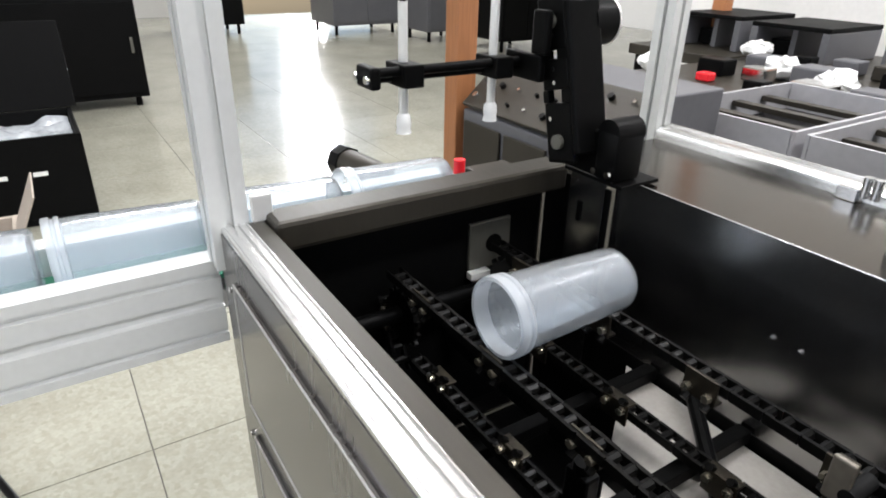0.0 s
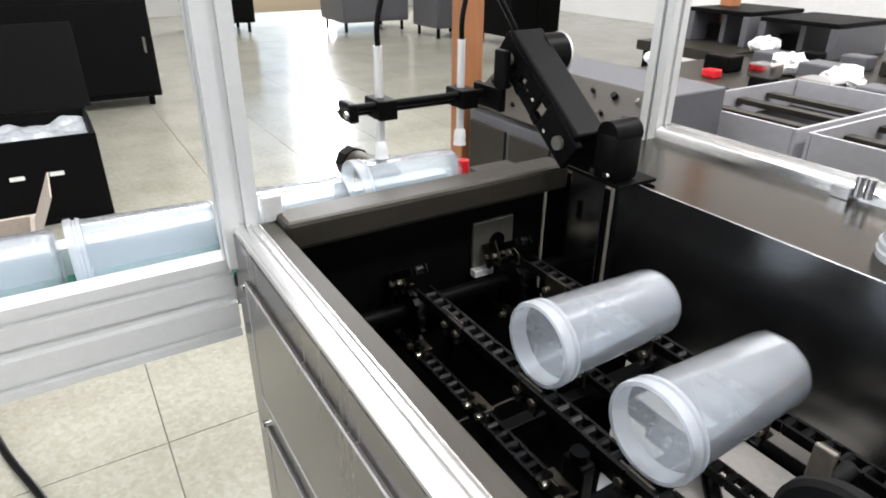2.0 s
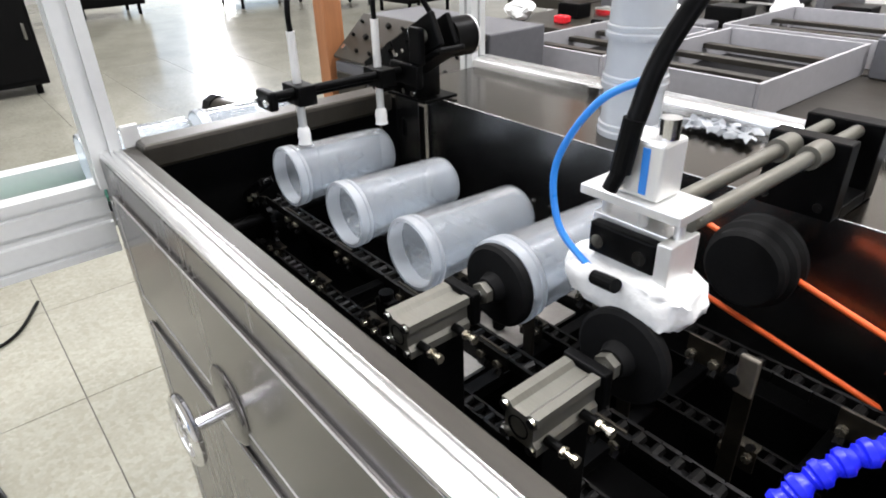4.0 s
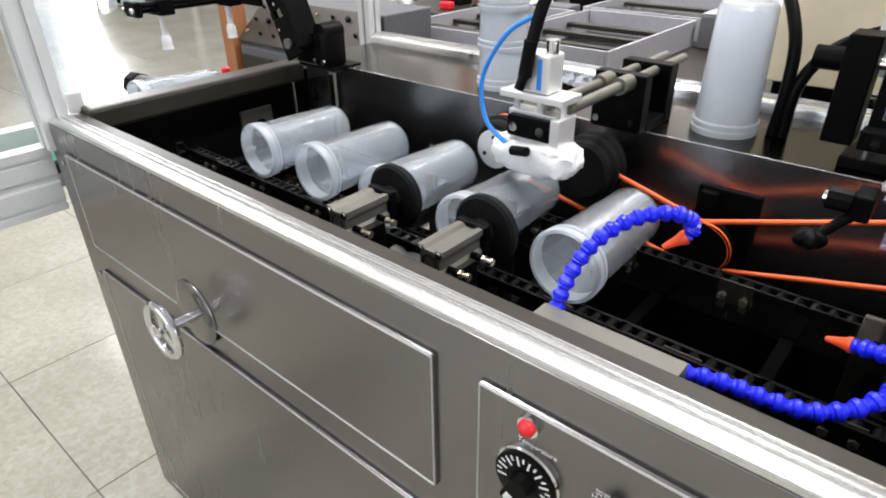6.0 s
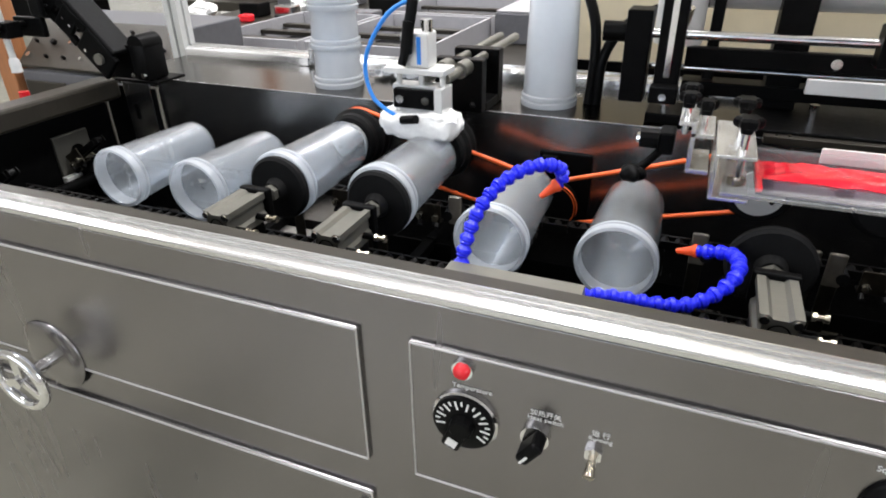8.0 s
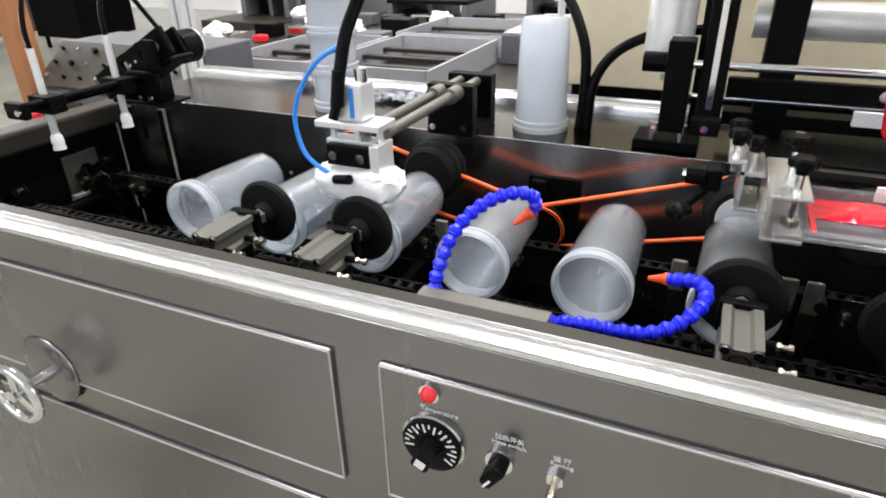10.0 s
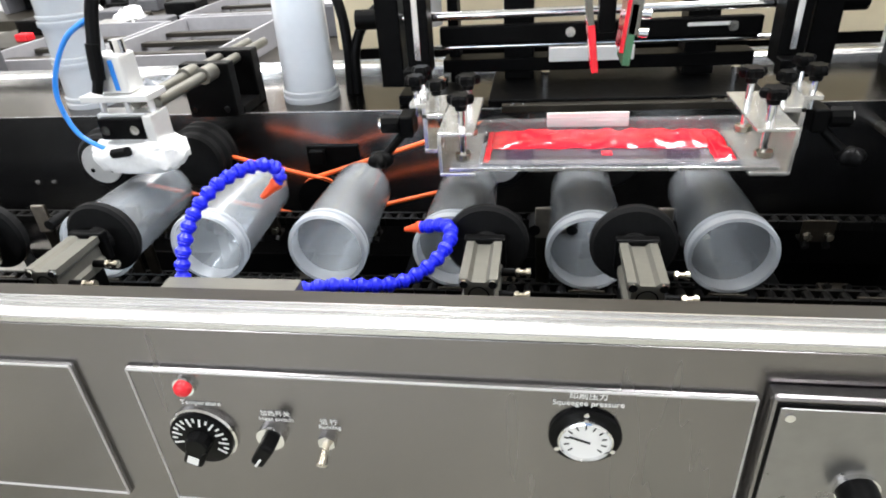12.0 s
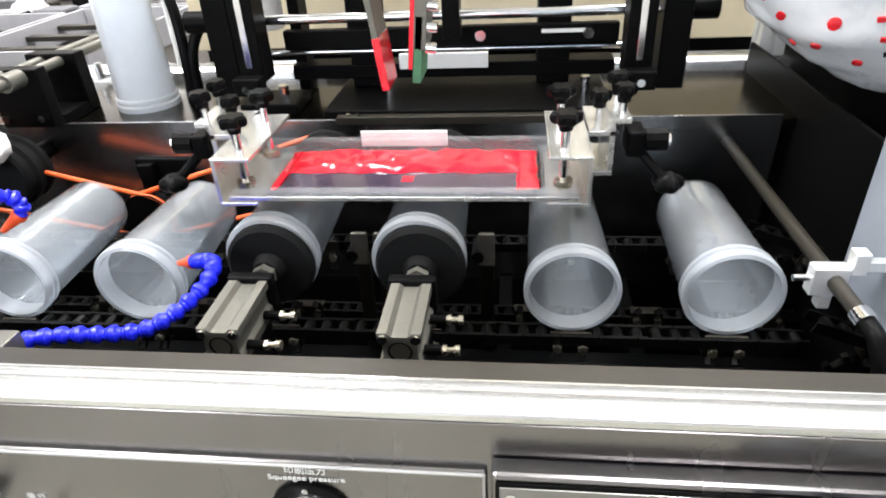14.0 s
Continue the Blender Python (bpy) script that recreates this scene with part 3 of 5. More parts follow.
    for k in range(11):
        a = radians(-130 + 26 * k)
        part("scale_mark", bx(B(), -0.0005, 0.0005, -0.0115, -0.0110, 0.0125, 0.0165, 0, Matrix.Translation((gx, 0, gz)) @ Matrix.Rotation(a, 4, "Y")), BLACK_PAINT, ga)
    part("needle", bx(B(), -0.0007, 0.0007, -0.0122, -0.0116, -0.004, 0.013, 0, Matrix.Translation((gx, 0, gz)) @ Matrix.Rotation(radians(-70), 4, "Y")), BLACK_PAINT, ga)
    for a in (90, 210, 330):
        x, z = gx + 0.0245 * math.cos(radians(a)), gz + 0.0245 * math.sin(radians(a))
        part("screw", rod(B(), (x, -0.0075, z), (x, -0.009, z), 0.0022, 10), CHROME, ga)
    for txt, x, z, s in (("Temperature", 0.923, 0.8685, 0.0068), ("Heat switch", 0.988, 0.8545, 0.0064), ("Running", 1.034, 0.849, 0.006), ("Squeegee pressure", 1.243, 0.8905, 0.0070)):
        words(txt, s, UPR(x, z), PANEL)
    for txt, x, z, s in (("加热开关", 0.988, 0.8605, 0.0066), ("运 行", 1.034, 0.8545, 0.0066), ("印刷压力", 1.243, 0.8975, 0.0072)):
        words(txt, s, UPR(x, z), PANEL)
    # switch box standing proud to the right
    bo = thing("switch_box", "grey steel switch box with knobs and a green button", "switch box")
    box_part("body", STEEL, bo, 1.366, XR - 0.02, -0.0145, 0.0005, 0.60, 0.918, 0.003)
    box_part("gasket", BLACK, bo, 1.3685, XR - 0.027, -0.0158, -0.0147, 0.607, 0.913, 0.0004)
    box_part("face_plate", FACE, bo, 1.371, XR - 0.03, -0.0172, -0.0159, 0.61, 0.910, 0.0006)
    for x in (1.378, 1.50):
        rod_part("screw", CHROME, bo, (x, -0.0165, 0.902), (x, -0.0185, 0.902), 0.0035, 10)
    kb = rod_part("knob", BLACK_PAINT, bo, (1.436, -0.017, 0.835), (1.436, -0.036, 0.832), 0.014, 24)
    part("ring", lathe(B(), [(0, 0.0155), (0.004, 0.0155), (0.004, 0.014)], 24, Matrix.Translation((1.436, -0.0166, 0.835)) @ Matrix.Rotation(radians(90), 4, "X")), CHROME, kb)
    gb = rod_part("push_button", GREENBTN, bo, (1.490, -0.017, 0.836), (1.490, -0.026, 0.836), 0.011, 24, "green push button")
    part("ring", lathe(B(), [(0, 0.0145), (0.006, 0.014), (0.006, 0.0115)], 24, Matrix.Translation((1.490, -0.0166, 0.836)) @ Matrix.Rotation(radians(90), 4, "X")), CHROME, gb)
    for txt, x, z, s in (("照明灯", 1.436, 0.8655, 0.010), ("Lighting", 1.436, 0.8575, 0.0085), ("点动", 1.490, 0.8655, 0.010), ("Jog", 1.490, 0.8575, 0.0085)):
        words(txt, s, UPR(x, z, -0.0168), bo)
    # crumpled protective film on the box's top edge
    b = B()
    bmesh.ops.create_grid(b, x_segments=22, y_segments=5, size=0.5)
    for v in b.verts:
        x, y = v.co.x, v.co.y
        v.co = Vector((1.63 + 0.22 * x, -0.021 - 0.004 * noise.noise(Vector((x * 9, y * 6, 1))), 0.905 + 0.03 * y + 0.008 * noise.noise(Vector((x * 7, y * 4, 4)))))
    tagged(part("film_strip", b, PLASTIC_BAG), "crumpled clear protective film peeling from the switch box", "film")


controls()


# ---------- plastic tubes ----------
def turned(name, rings, material):
    b = lathe(B(), rings + [rings[0]], 48, Matrix.Rotation(radians(-90), 4, "X"))
    bmesh.ops.remove_doubles(b, verts=b.verts, dist=0.00005)
    bmesh.ops.recalc_face_normals(b, faces=b.faces)
    me = bpy.data.meshes.new(name)
    b.to_mesh(me)
    b.free()
    me.materials.append(material)
    me.polygons.foreach_set("use_smooth", [True] * len(me.polygons))
    me.set_sharp_from_angle(angle=radians(35))
    return me


def jar_meshes(length=0.170, rim=0.0445, body=0.041, foot=0.0365, wall=TUBE, ring=COLLAR):
    """Frosted jar with real wall thickness: body with its foot at y = length, threaded collar at y = 0."""
    w = 0.0018
    outer = [(0.0185, body), (0.024, body), (length * 0.6, (body + foot) / 2), (length - 0.006, foot), (length - 0.001, foot - 0.003), (length, foot - 0.007), (length, 0.0)]
    inner = [(length - 0.003, 0.0), (length - 0.003, foot - 0.009), (length - 0.007, foot - w), (length * 0.6, (body + foot) / 2 - w), (0.024, body - w), (0.0185, body - w)]
    collar = [(0.0, rim - 0.0025), (0.0, rim - 0.001), (0.0015, rim), (0.008, rim), (0.0095, rim - 0.0026), (0.012, rim - 0.0026), (0.0135, rim - 0.0006), (0.017, rim - 0.0006), (0.0183, body + 0.0008), (0.0183, body - w), (0.012, body - w + 0.0005), (0.0, rim - 0.0048)]
    return turned("body", outer + inner, wall), turned("collar", collar, ring)


LOOSE_JAR = jar_meshes()
NESTED_JAR = jar_meshes(wall=NESTED, ring=NESTED)


def jar(name, label, group, at, meshes=LOOSE_JAR):
    ob = tagged(new(name, meshes[0]), label, "jar", group)
    ob.matrix_basis = at
    c = new("collar", meshes[1])
    c.parent = ob
    return ob


TUBES = [(j, jar("tube_jar", "frosted clear plastic jar riding through the printing machine", "jars on the chain", pose(-0.11, RIM_Y, 0.931))) for j in range(-1, 5)]


def stack(x, y, n, step):
    """Upside-down jars nested over one another on the deck."""
    for k in range(n):
        jar("stacked_jar", "milky plastic jar standing upside down on the steel deck", "stacked jars", pose(x, y, 0.9576 + step * k, 90, 0, 37 * k), NESTED_JAR)


stack(0.458, 0.585, 6, 0.064)
stack(0.842, 0.585, 1, 0.030)


# ---------- chain with nests ----------
def nest_pieces():
    n = thing("chain_nest", "black jar nest with brass bolts on a running roller chain", "chain", "nests on the chain")
    for y, zt in ((-0.006, 0.0145), (0.150, 0.019)):
        b = B()
        bx(b, -0.019, 0.019, y, y + 0.003, -0.010, zt, 0.0006)
        bx(b, -0.019, 0.019, y + 0.0032, y + 0.014, -0.010, -0.007, 0.0006)
        part("saddle", b, NEST_STEEL, n)
        for x in (-0.012, 0.012):
            part("bolt", rod(B(), (x, y + 0.001, -0.001), (x, y - 0.007, -0.001), 0.0048, 6), BRASS, n)
            part("bolt", rod(B(), (x, y - 0.004, -0.016), (x, y + 0.004, -0.0098), 0.0045, 6), CHAIN, n)
    for y in (0.0, 0.168):
        b = B()
        step = PITCH / 8
        for k in range(8):
            x = -PITCH / 2 + (k + 0.5) * step
            rod(b, (x, y - 0.008, 0.008), (x, y + 0.008, 0.008), 0.0055, 8)
            o = 0.0075 if k % 2 else 0.0095
            for s in (-1, 1):
                bx(b, x - step * 0.95, x + step * 0.95 if k < 7 else x + step * 0.5, y + s * o - 0.001, y + s * o + 0.001, 0.0025, 0.0135)
        part("chain_strand", b, CHAIN, n)
    return n


NEST0 = nest_pieces()
NESTS = [(-12, NEST0)] + [(n, copy_thing(NEST0, Matrix.Identity(4))) for n in range(-11, 10)]


# ---------- clamps ----------
def clamp(s):
    x = station(s)
    c = thing("clamp_cylinder", "square grey air cylinder pushing a black rubber disc", "clamp", "jar clamps", at=pose(x + 0.003, 0.088, 0.925))
    b = B()
    h, g, d = 0.0168, 0.0035, 0.0035
    q = [(-h, -h), (-0.006 - g, -h), (-0.006, -h + d), (0.006, -h + d), (0.006 + g, -h)]
    sec = []
    for k in range(4):
        cs, sn = round(math.cos(k * math.pi / 2)), round(math.sin(k * math.pi / 2))
        sec += [(cs * a - sn * e, sn * a + cs * e) for a, e in q]
    va, vb = [b.verts.new((p, 0.0, r)) for p, r in sec], [b.verts.new((p, 0.066, r)) for p, r in sec]
    for i in range(len(sec)):
        b.faces.new((va[i], va[(i + 1) % len(sec)], vb[(i + 1) % len(sec)], vb[i]))
    b.faces.new(va)
    b.faces.new(vb[::-1])
    part("body", b, CYL_ALU, c)
    b = B()
    lathe(b, [(-0.001, 0.0095), (-0.001, 0.0082), (0.002, 0.0078), (0.002, 0.0)], 24, Matrix.Rotation(radians(-90), 4, "X"))
    part("end_cap", b, BLACK, c, smooth=30)
    for dx in (-0.0125, 0.0125):
        for dz in (-0.0125, 0.0125):
            part("screw", rod(B(), (dx, 0.001, dz), (dx, -0.003, dz), 0.0038, 12), CHROME, c)
    part("guide_block", bx(B(), -0.020, 0.020, 0.0665, 0.077, -0.014, 0.019, 0.002), BLACK, c)
    for y in (0.010, 0.048):
        v = part("flow_valve", rod(B(), (0.0168, y, -0.006), (0.030, y, -0.006), 0.004, 12), BLACK, c)
        part("screw_knob", rod(B(), (0.030, y, -0.006), (0.043, y, -0.006), 0.0026, 10), BRASS, v)
        part("adjuster", rod(B(), (0.040, y, -0.006), (0.044, y, -0.006), 0.0042, 10), BRASS, v)
        part("lock_nut", rod(B(), (0.031, y, -0.006), (0.034, y, -0.006), 0.0045, 6), BRASS, v)
    part("mount", bx(B(), -0.016, 0.016, 0.006, 0.060, -0.212, -0.017, 0.002), BLACK, c)
    h = thing("disc", "black rubber disc on a steel rod", "")
    h.parent = c
    b = B()
    lathe(b, [(0.0, 0.012), (0.0, 0.038), (0.003, 0.0415), (0.009, 0.0415), (0.0105, 0.0388), (0.014, 0.0385), (0.014, 0.0)], 40, Matrix.Rotation(radians(-90), 4, "X"))
    lathe(b, [(-0.010, 0.0), (-0.010, 0.012), (0.0005, 0.016)], 24, Matrix.Rotation(radians(-90), 4, "X"))
    part("rubber_disc", b, RUBBER, h, smooth=35)
    part("piston_rod", rod(B(), (0, -0.056, 0), (0, -0.009, 0), 0.006, 16), CHROME, h, smooth=40)
    part("nut", rod(B(), (0, -0.018, 0), (0, -0.0105, 0), 0.011, 6), CYL_ALU, h)
    return h


CLAMPS = {s: clamp(s) for s in (3, 4, 7, 8)}


def rear_pulley(x, face):
    p = thing("drive_pulley", "black rubber drive pulley against the rear wall", "pulley", "drive pulleys")
    b = B()
    lathe(b, [(0.0, 0.0), (0.0, 0.036), (0.004, 0.040), (0.014, 0.040), (0.018, 0.045), (0.024, 0.045), (0.028, 0.041), (0.034, 0.041), (0.038, 0.045), (0.044, 0.045), (0.044, 0.0)], 40, Matrix.Translation((x, 0.395, 0.925)) @ Matrix.Rotation(radians(-90), 4, "X"))
    part("wheel", b, RUBBER, p, smooth=35)
    if face:
        part("face_plate", rod(B(), (x, 0.3945, 0.925), (x, 0.390, 0.925), 0.029, 32), ALU_MATT, p, "white face plate with screws")
        for k in range(3):
            a = radians(90 + 120 * k)
            part("screw", rod(B(), (x + 0.018 * math.cos(a), 0.3898, 0.925 + 0.018 * math.sin(a)), (x + 0.018 * math.cos(a), 0.3885, 0.925 + 0.018 * math.sin(a)), 0.003, 10), BLACK, p)
    part("axle", rod(B(), (x, 0.439, 0.925), (x, 0.4925, 0.925), 0.012, 20), BLACK, p)


def support(x):
    """Bracket with a small roller that carries the turning jar."""
    p = thing("support_bracket", "pale steel bracket with a roller under a clamped jar", "bracket", "jar supports")
    for dx in (-0.058, 0.058):
        part("plate", bx(B(), x + dx - 0.008, x + dx + 0.008, 0.318, 0.322, 0.731, 0.895, 0.001), NEST_STEEL, p)
        part("tab", bx(B(), x + dx - 0.009, x + dx + 0.009, 0.3125, 0.3175, 0.856, 0.897, 0.002), TAB, p, "pale scuffed tab")
        part("roller", rod(B(), (x + dx * 0.83, 0.311, 0.868), (x + dx * 0.83, 0.345, 0.868), 0.007, 14), RUBBER, p, smooth=40)


for k in (3, 4, 7, 8):
    support(station(k))
for s, fc in ((3, True), (4, False), (7, True), (8, False)):
    rear_pulley(station(s), fc)


def belts():
    mx, mz = 0.892, 0.852
    m = thing("belt_motor", "black motor plate and pulley on the rear wall", "motor")
    box_part("plate", BLACK, m, 0.855, 0.935, 0.487, 0.4925, 0.80, 0.912, 0.002)
    part("pulley", lathe(B(), [(0, 0.0), (0, 0.036), (0.008, 0.032), (0.016, 0.036), (0.016, 0.0)], 32, Matrix.Translation((mx, 0.425, mz)) @ Matrix.Rotation(radians(-90), 4, "X")), BLACK, m, smooth=30)
    part("axle", rod(B(), (mx, 0.440, mz), (mx, 0.488, mz), 0.010, 16), BLACK, m)
    part("bolt_block", bx(B(), 0.862, 0.885, 0.475, 0.488, 0.885, 0.908, 0.002), BLACK, m)
    for (x1, z1, r1) in ((station(3), 0.925, 0.041), (station(7), 0.925, 0.041)):
        y = 0.428 if x1 < mx else 0.436
        r2 = 0.033
        d = Vector((mx - x1, 0, mz - z1))
        L, u = d.length, d.normalized()
        up = Vector((-u.z, 0, u.x))
        if up.z < 0:
            up = -up
        pts = []
        A, Bc = Vector((x1, y, z1)), Vector((mx, y, mz))
        # upper strand, round the motor pulley, lower strand, round the drive pulley
        n = 14
        ang = math.atan2(up.z, up.x)
        s = 1 if u.x > 0 else -1
        for k in range(n + 1):
            a = ang - s * math.pi * k / n
            pts.append(Bc + r2 * Vector((math.cos(a), 0, math.sin(a))))
        for k in range(n + 1):
            a = ang - s * math.pi - s * math.pi * k / n
            pts.append(A + r1 * Vector((math.cos(a), 0, math.sin(a))))
        pts.append(pts[0])
        tagged(part("round_belt", pipe(B(), pts, 0.0032, 8), ORANGE, None, smooth=60), "orange round drive belt running over the black pulleys", "belt")


belts()


# ---------- conveyor ----------
def conveyor():
    c = thing("infeed_conveyor", "aluminium infeed conveyor with green belt carrying jars", "conveyor")
    for x0, x1 in ((-0.062, -0.030), (-0.195, -0.163)):
        b = B()
        z0 = 0.788
        sec = [(0, 0), (1, 0), (1, .10), (.86, .115), (.86, .155), (1, .17), (1, .44), (.82, .46), (.82, .56), (1, .58), (1, .80), (.84, .815), (.84, .86), (1, .875), (1, 1), (0, 1)]
        if x0 < -0.1:
            sec = [(1 - p, q) for p, q in sec]
        a = [b.verts.new((x0 + p * (x1 - x0), -1.1, z0 + q * 0.112)) for p, q in sec]
        e = [b.verts.new((x0 + p * (x1 - x0), 0.40 if x0 < -0.1 else 0.0, z0 + q * 0.112)) for p, q in sec]
        n = len(sec)
        for i in range(n):
            b.faces.new((a[i], a[(i + 1) % n], e[(i + 1) % n], e[i]))
        b.faces.new(a)
        b.faces.new(e[::-1])
        part("side_rail", b, ALU, c, "slotted aluminium side rail")
    box_part("belt", GREEN, c, -0.162, -0.063, -1.1, 0.40, 0.8565, 0.864, 0.002, "green belt")
    box_part("bed", ALU_MATT, c, -0.162, -0.063, -1.1, 0.40, 0.815, 0.841, 0.001)
    box_part("side_rail", ALU, c, -0.058, -0.024, 0.045, 0.40, 0.83, 0.893, 0.002)
    box_part("end_stop", ALU_MATT, c, -0.15, -0.075, 0.384, 0.392, 0.850, 0.915, 0.002)
    b = B()
    bx(b, -0.10, -0.035, 0.395, 0.47, 0.905, 0.93, 0.003)
    part("sensor_base", b, BEAM, c)
    rod_part("sensor", RED, c, (-0.076, 0.369, 0.931), (-0.076, 0.369, 0.952), 0.009, 16, "small red sensor")
    mo = rod_part("motor", BEAM, c, (-0.31, 0.288, 0.895), (-0.20, 0.305, 0.895), 0.024, 24)
    part("end_cap", rod(B(), (-0.325, 0.2855, 0.895), (-0.30, 0.2895, 0.895), 0.028, 8), BLACK_PAINT, mo)
    for y in (-0.9, 0.2):
        box_part("leg", ALU, c, -0.19, -0.155, y, y + 0.035, 0.0, 0.787, 0.002)


conveyor()
# jars still waiting on the belt are TUBES with j >= 1


# ---------- pick-and-place arm ----------
PV, ARM_L = Vector((0.070, 0.43, 1.008)), 0.150
HEAD = Vector((-0.050, 0.0, -0.058))


def pick_arm():
    a = thing("pick_and_place_arm", "black swinging pick-and-place arm with two suction sticks", "robot arm", at=Matrix.Translation(PV))
    b = B()
    bx(b, 0.038, 0.074, 0.024, 0.075, -0.042, 0.022, 0.006)
    rod(b, (0.056, 0.026, 0.020), (0.056, 0.073, 0.020), 0.018, 28)
    part("gearbox", b, BLACK_PAINT, a, smooth=35)
    part("base_plate", bx(B(), -0.02, 0.085, 0.03, 0.10, -0.0475, -0.0425, 0.001), BLACK, a)
    part("pivot_bracket", bx(B(), -0.022, 0.06, 0.026, 0.034, -0.04, 0.02, 0.003), BLACK, a)
    for x, z in ((0.045, -0.03), (0.068, -0.03)):
        part("screw", rod(B(), (x, 0.021, z), (x, 0.017, z), 0.0045, 12), CHROME, a)
    arm = new("arm")
    arm.parent = a
    b = B()
    bx(b, -0.025, 0.025, -0.004, 0.006, -0.028, 0.05, 0.003)
    bx(b, -0.025, 0.025, -0.004, 0.006, 0.066, 0.105, 0.003)
    bx(b, -0.025, -0.014, -0.004, 0.006, 0.05, 0.066, 0.0005)
    bx(b, 0.010, 0.025, -0.004, 0.006, 0.05, 0.066, 0.0005)
    bx(b, -0.025, 0.025, -0.004, 0.006, 0.115, ARM_L + 0.03, 0.003)
    bx(b, 0.006, 0.025, -0.004, 0.006, 0.104, 0.116, 0.0005)
    bx(b, -0.025, -0.010, -0.004, 0.006, 0.104, 0.116, 0.0005)
    bx(b, 0.0253, 0.035, -0.006, 0.048, -0.018, ARM_L + 0.022, 0.004)
    bx(b, -0.022, 0.0250, 0.030, 0.040, 0.03, ARM_L + 0.022, 0.003)
    part("arm_plate", b, BLACK, arm)
    for z in (0.0, ARM_L):
        part("pivot_bolt", rod(B(), (0, -0.004, z), (0, -0.010, z), 0.0095, 20), CYL_ALU, arm, smooth=40)
    for x, z in ((-0.008, 0.128), (0.005, 0.132)):
        part("screw", rod(B(), (x, -0.004, z), (x, -0.0065, z), 0.003, 10), CHROME, arm)
    part("counter_wheel", rod(B(), (0.008, 0.0405, ARM_L - 0.004), (0.008, 0.080, ARM_L - 0.004), 0.029, 32), BLACK_PAINT, arm, smooth=40)
    part("wheel_rim", lathe(B(), [(0, 0.028), (0, 0.0298), (0.003, 0.0298), (0.003, 0.028)], 32, Matrix.Translation((0.008, 0.0785, ARM_L - 0.004)) @ Matrix.Rotation(radians(-90), 4, "X")), ALU_MATT, arm, "pale rim of the black wheel")
    for x, z in ((0.0, 0.075), (0.0, 0.092), (-0.012, 0.03)):
        part("screw", rod(B(), (x, -0.004, z), (x, -0.0065, z), 0.0028, 10), CHROME, arm)
    head = new("head")
    head.parent = a
    b = B()
    bx(b, -0.066, 0.006, -0.022, -0.011, -0.074, -0.040, 0.003)
    bx(b, -0.014, 0.014, -0.0225, -0.0115, -0.0395, 0.014, 0.003)
    rod(b, (0, -0.0114, 0), (0, -0.0042, 0), 0.008, 16)
    part("head_plate", b, BLACK, head)
    for dx in (-0.008, 0.012):
        part("guide_rod", rod(B(), (HEAD.x + dx, -0.235, HEAD.z + 0.5 * dx), (HEAD.x + dx, -0.02, HEAD.z + 0.5 * dx), 0.006, 14), BLACK, head, smooth=40)
    part("end_block", bx(B(), HEAD.x - 0.018, HEAD.x + 0.024, -0.243, -0.229, HEAD.z - 0.012, HEAD.z + 0.014, 0.004), BLACK, head)
    for dx in (-0.012, 0.016):
        part("screw", rod(B(), (HEAD.x + dx, -0.243, HEAD.z), (HEAD.x + dx, -0.247, HEAD.z), 0.005, 12), CHROME, head)
    for y in (-0.187, -0.053):
        part("clamp_block", bx(B(), HEAD.x - 0.022, HEAD.x + 0.026, y - 0.014, y + 0.014, HEAD.z - 0.013, HEAD.z + 0.014, 0.002), BLACK, head)
        st = part("suction_stick", rod(B(), (HEAD.x - 0.002, y, HEAD.z - 0.054), (HEAD.x - 0.002, y, HEAD.z + 0.082), 0.0058, 16), ALU_MATT, head, smooth=40)
        b = B()
        lathe(b, [(HEAD.z - 0.073, 0.010), (HEAD.z - 0.066, 0.0085), (HEAD.z - 0.062, 0.0095), (HEAD.z - 0.052, 0.0085), (HEAD.z - 0.048, 0.0058)], 20, Matrix.Translation((HEAD.x - 0.002, y, 0)))
        part("suction_cup", b, WHITE, st, smooth=40)
        k = [(HEAD.x - 0.002, y, HEAD.z + 0.078), (HEAD.x - 0.002, y + 0.002, HEAD.z + 0.12), (HEAD.x - 0.012, y + 0.03, HEAD.z + 0.20), (HEAD.x - 0.01, y + 0.02, HEAD.z + 0.25), (HEAD.x, -0.06, HEAD.z + 0.21), (-0.02, -0.02, 0.09), (0.0, 0.01, 0.03)]
        part("air_hose", pipe(B(), curve_pts(k, 8), 0.004, 8), BLACK_PAINT, st, smooth=60)
    return arm, head


ARM, ARM_HEAD = pick_arm()


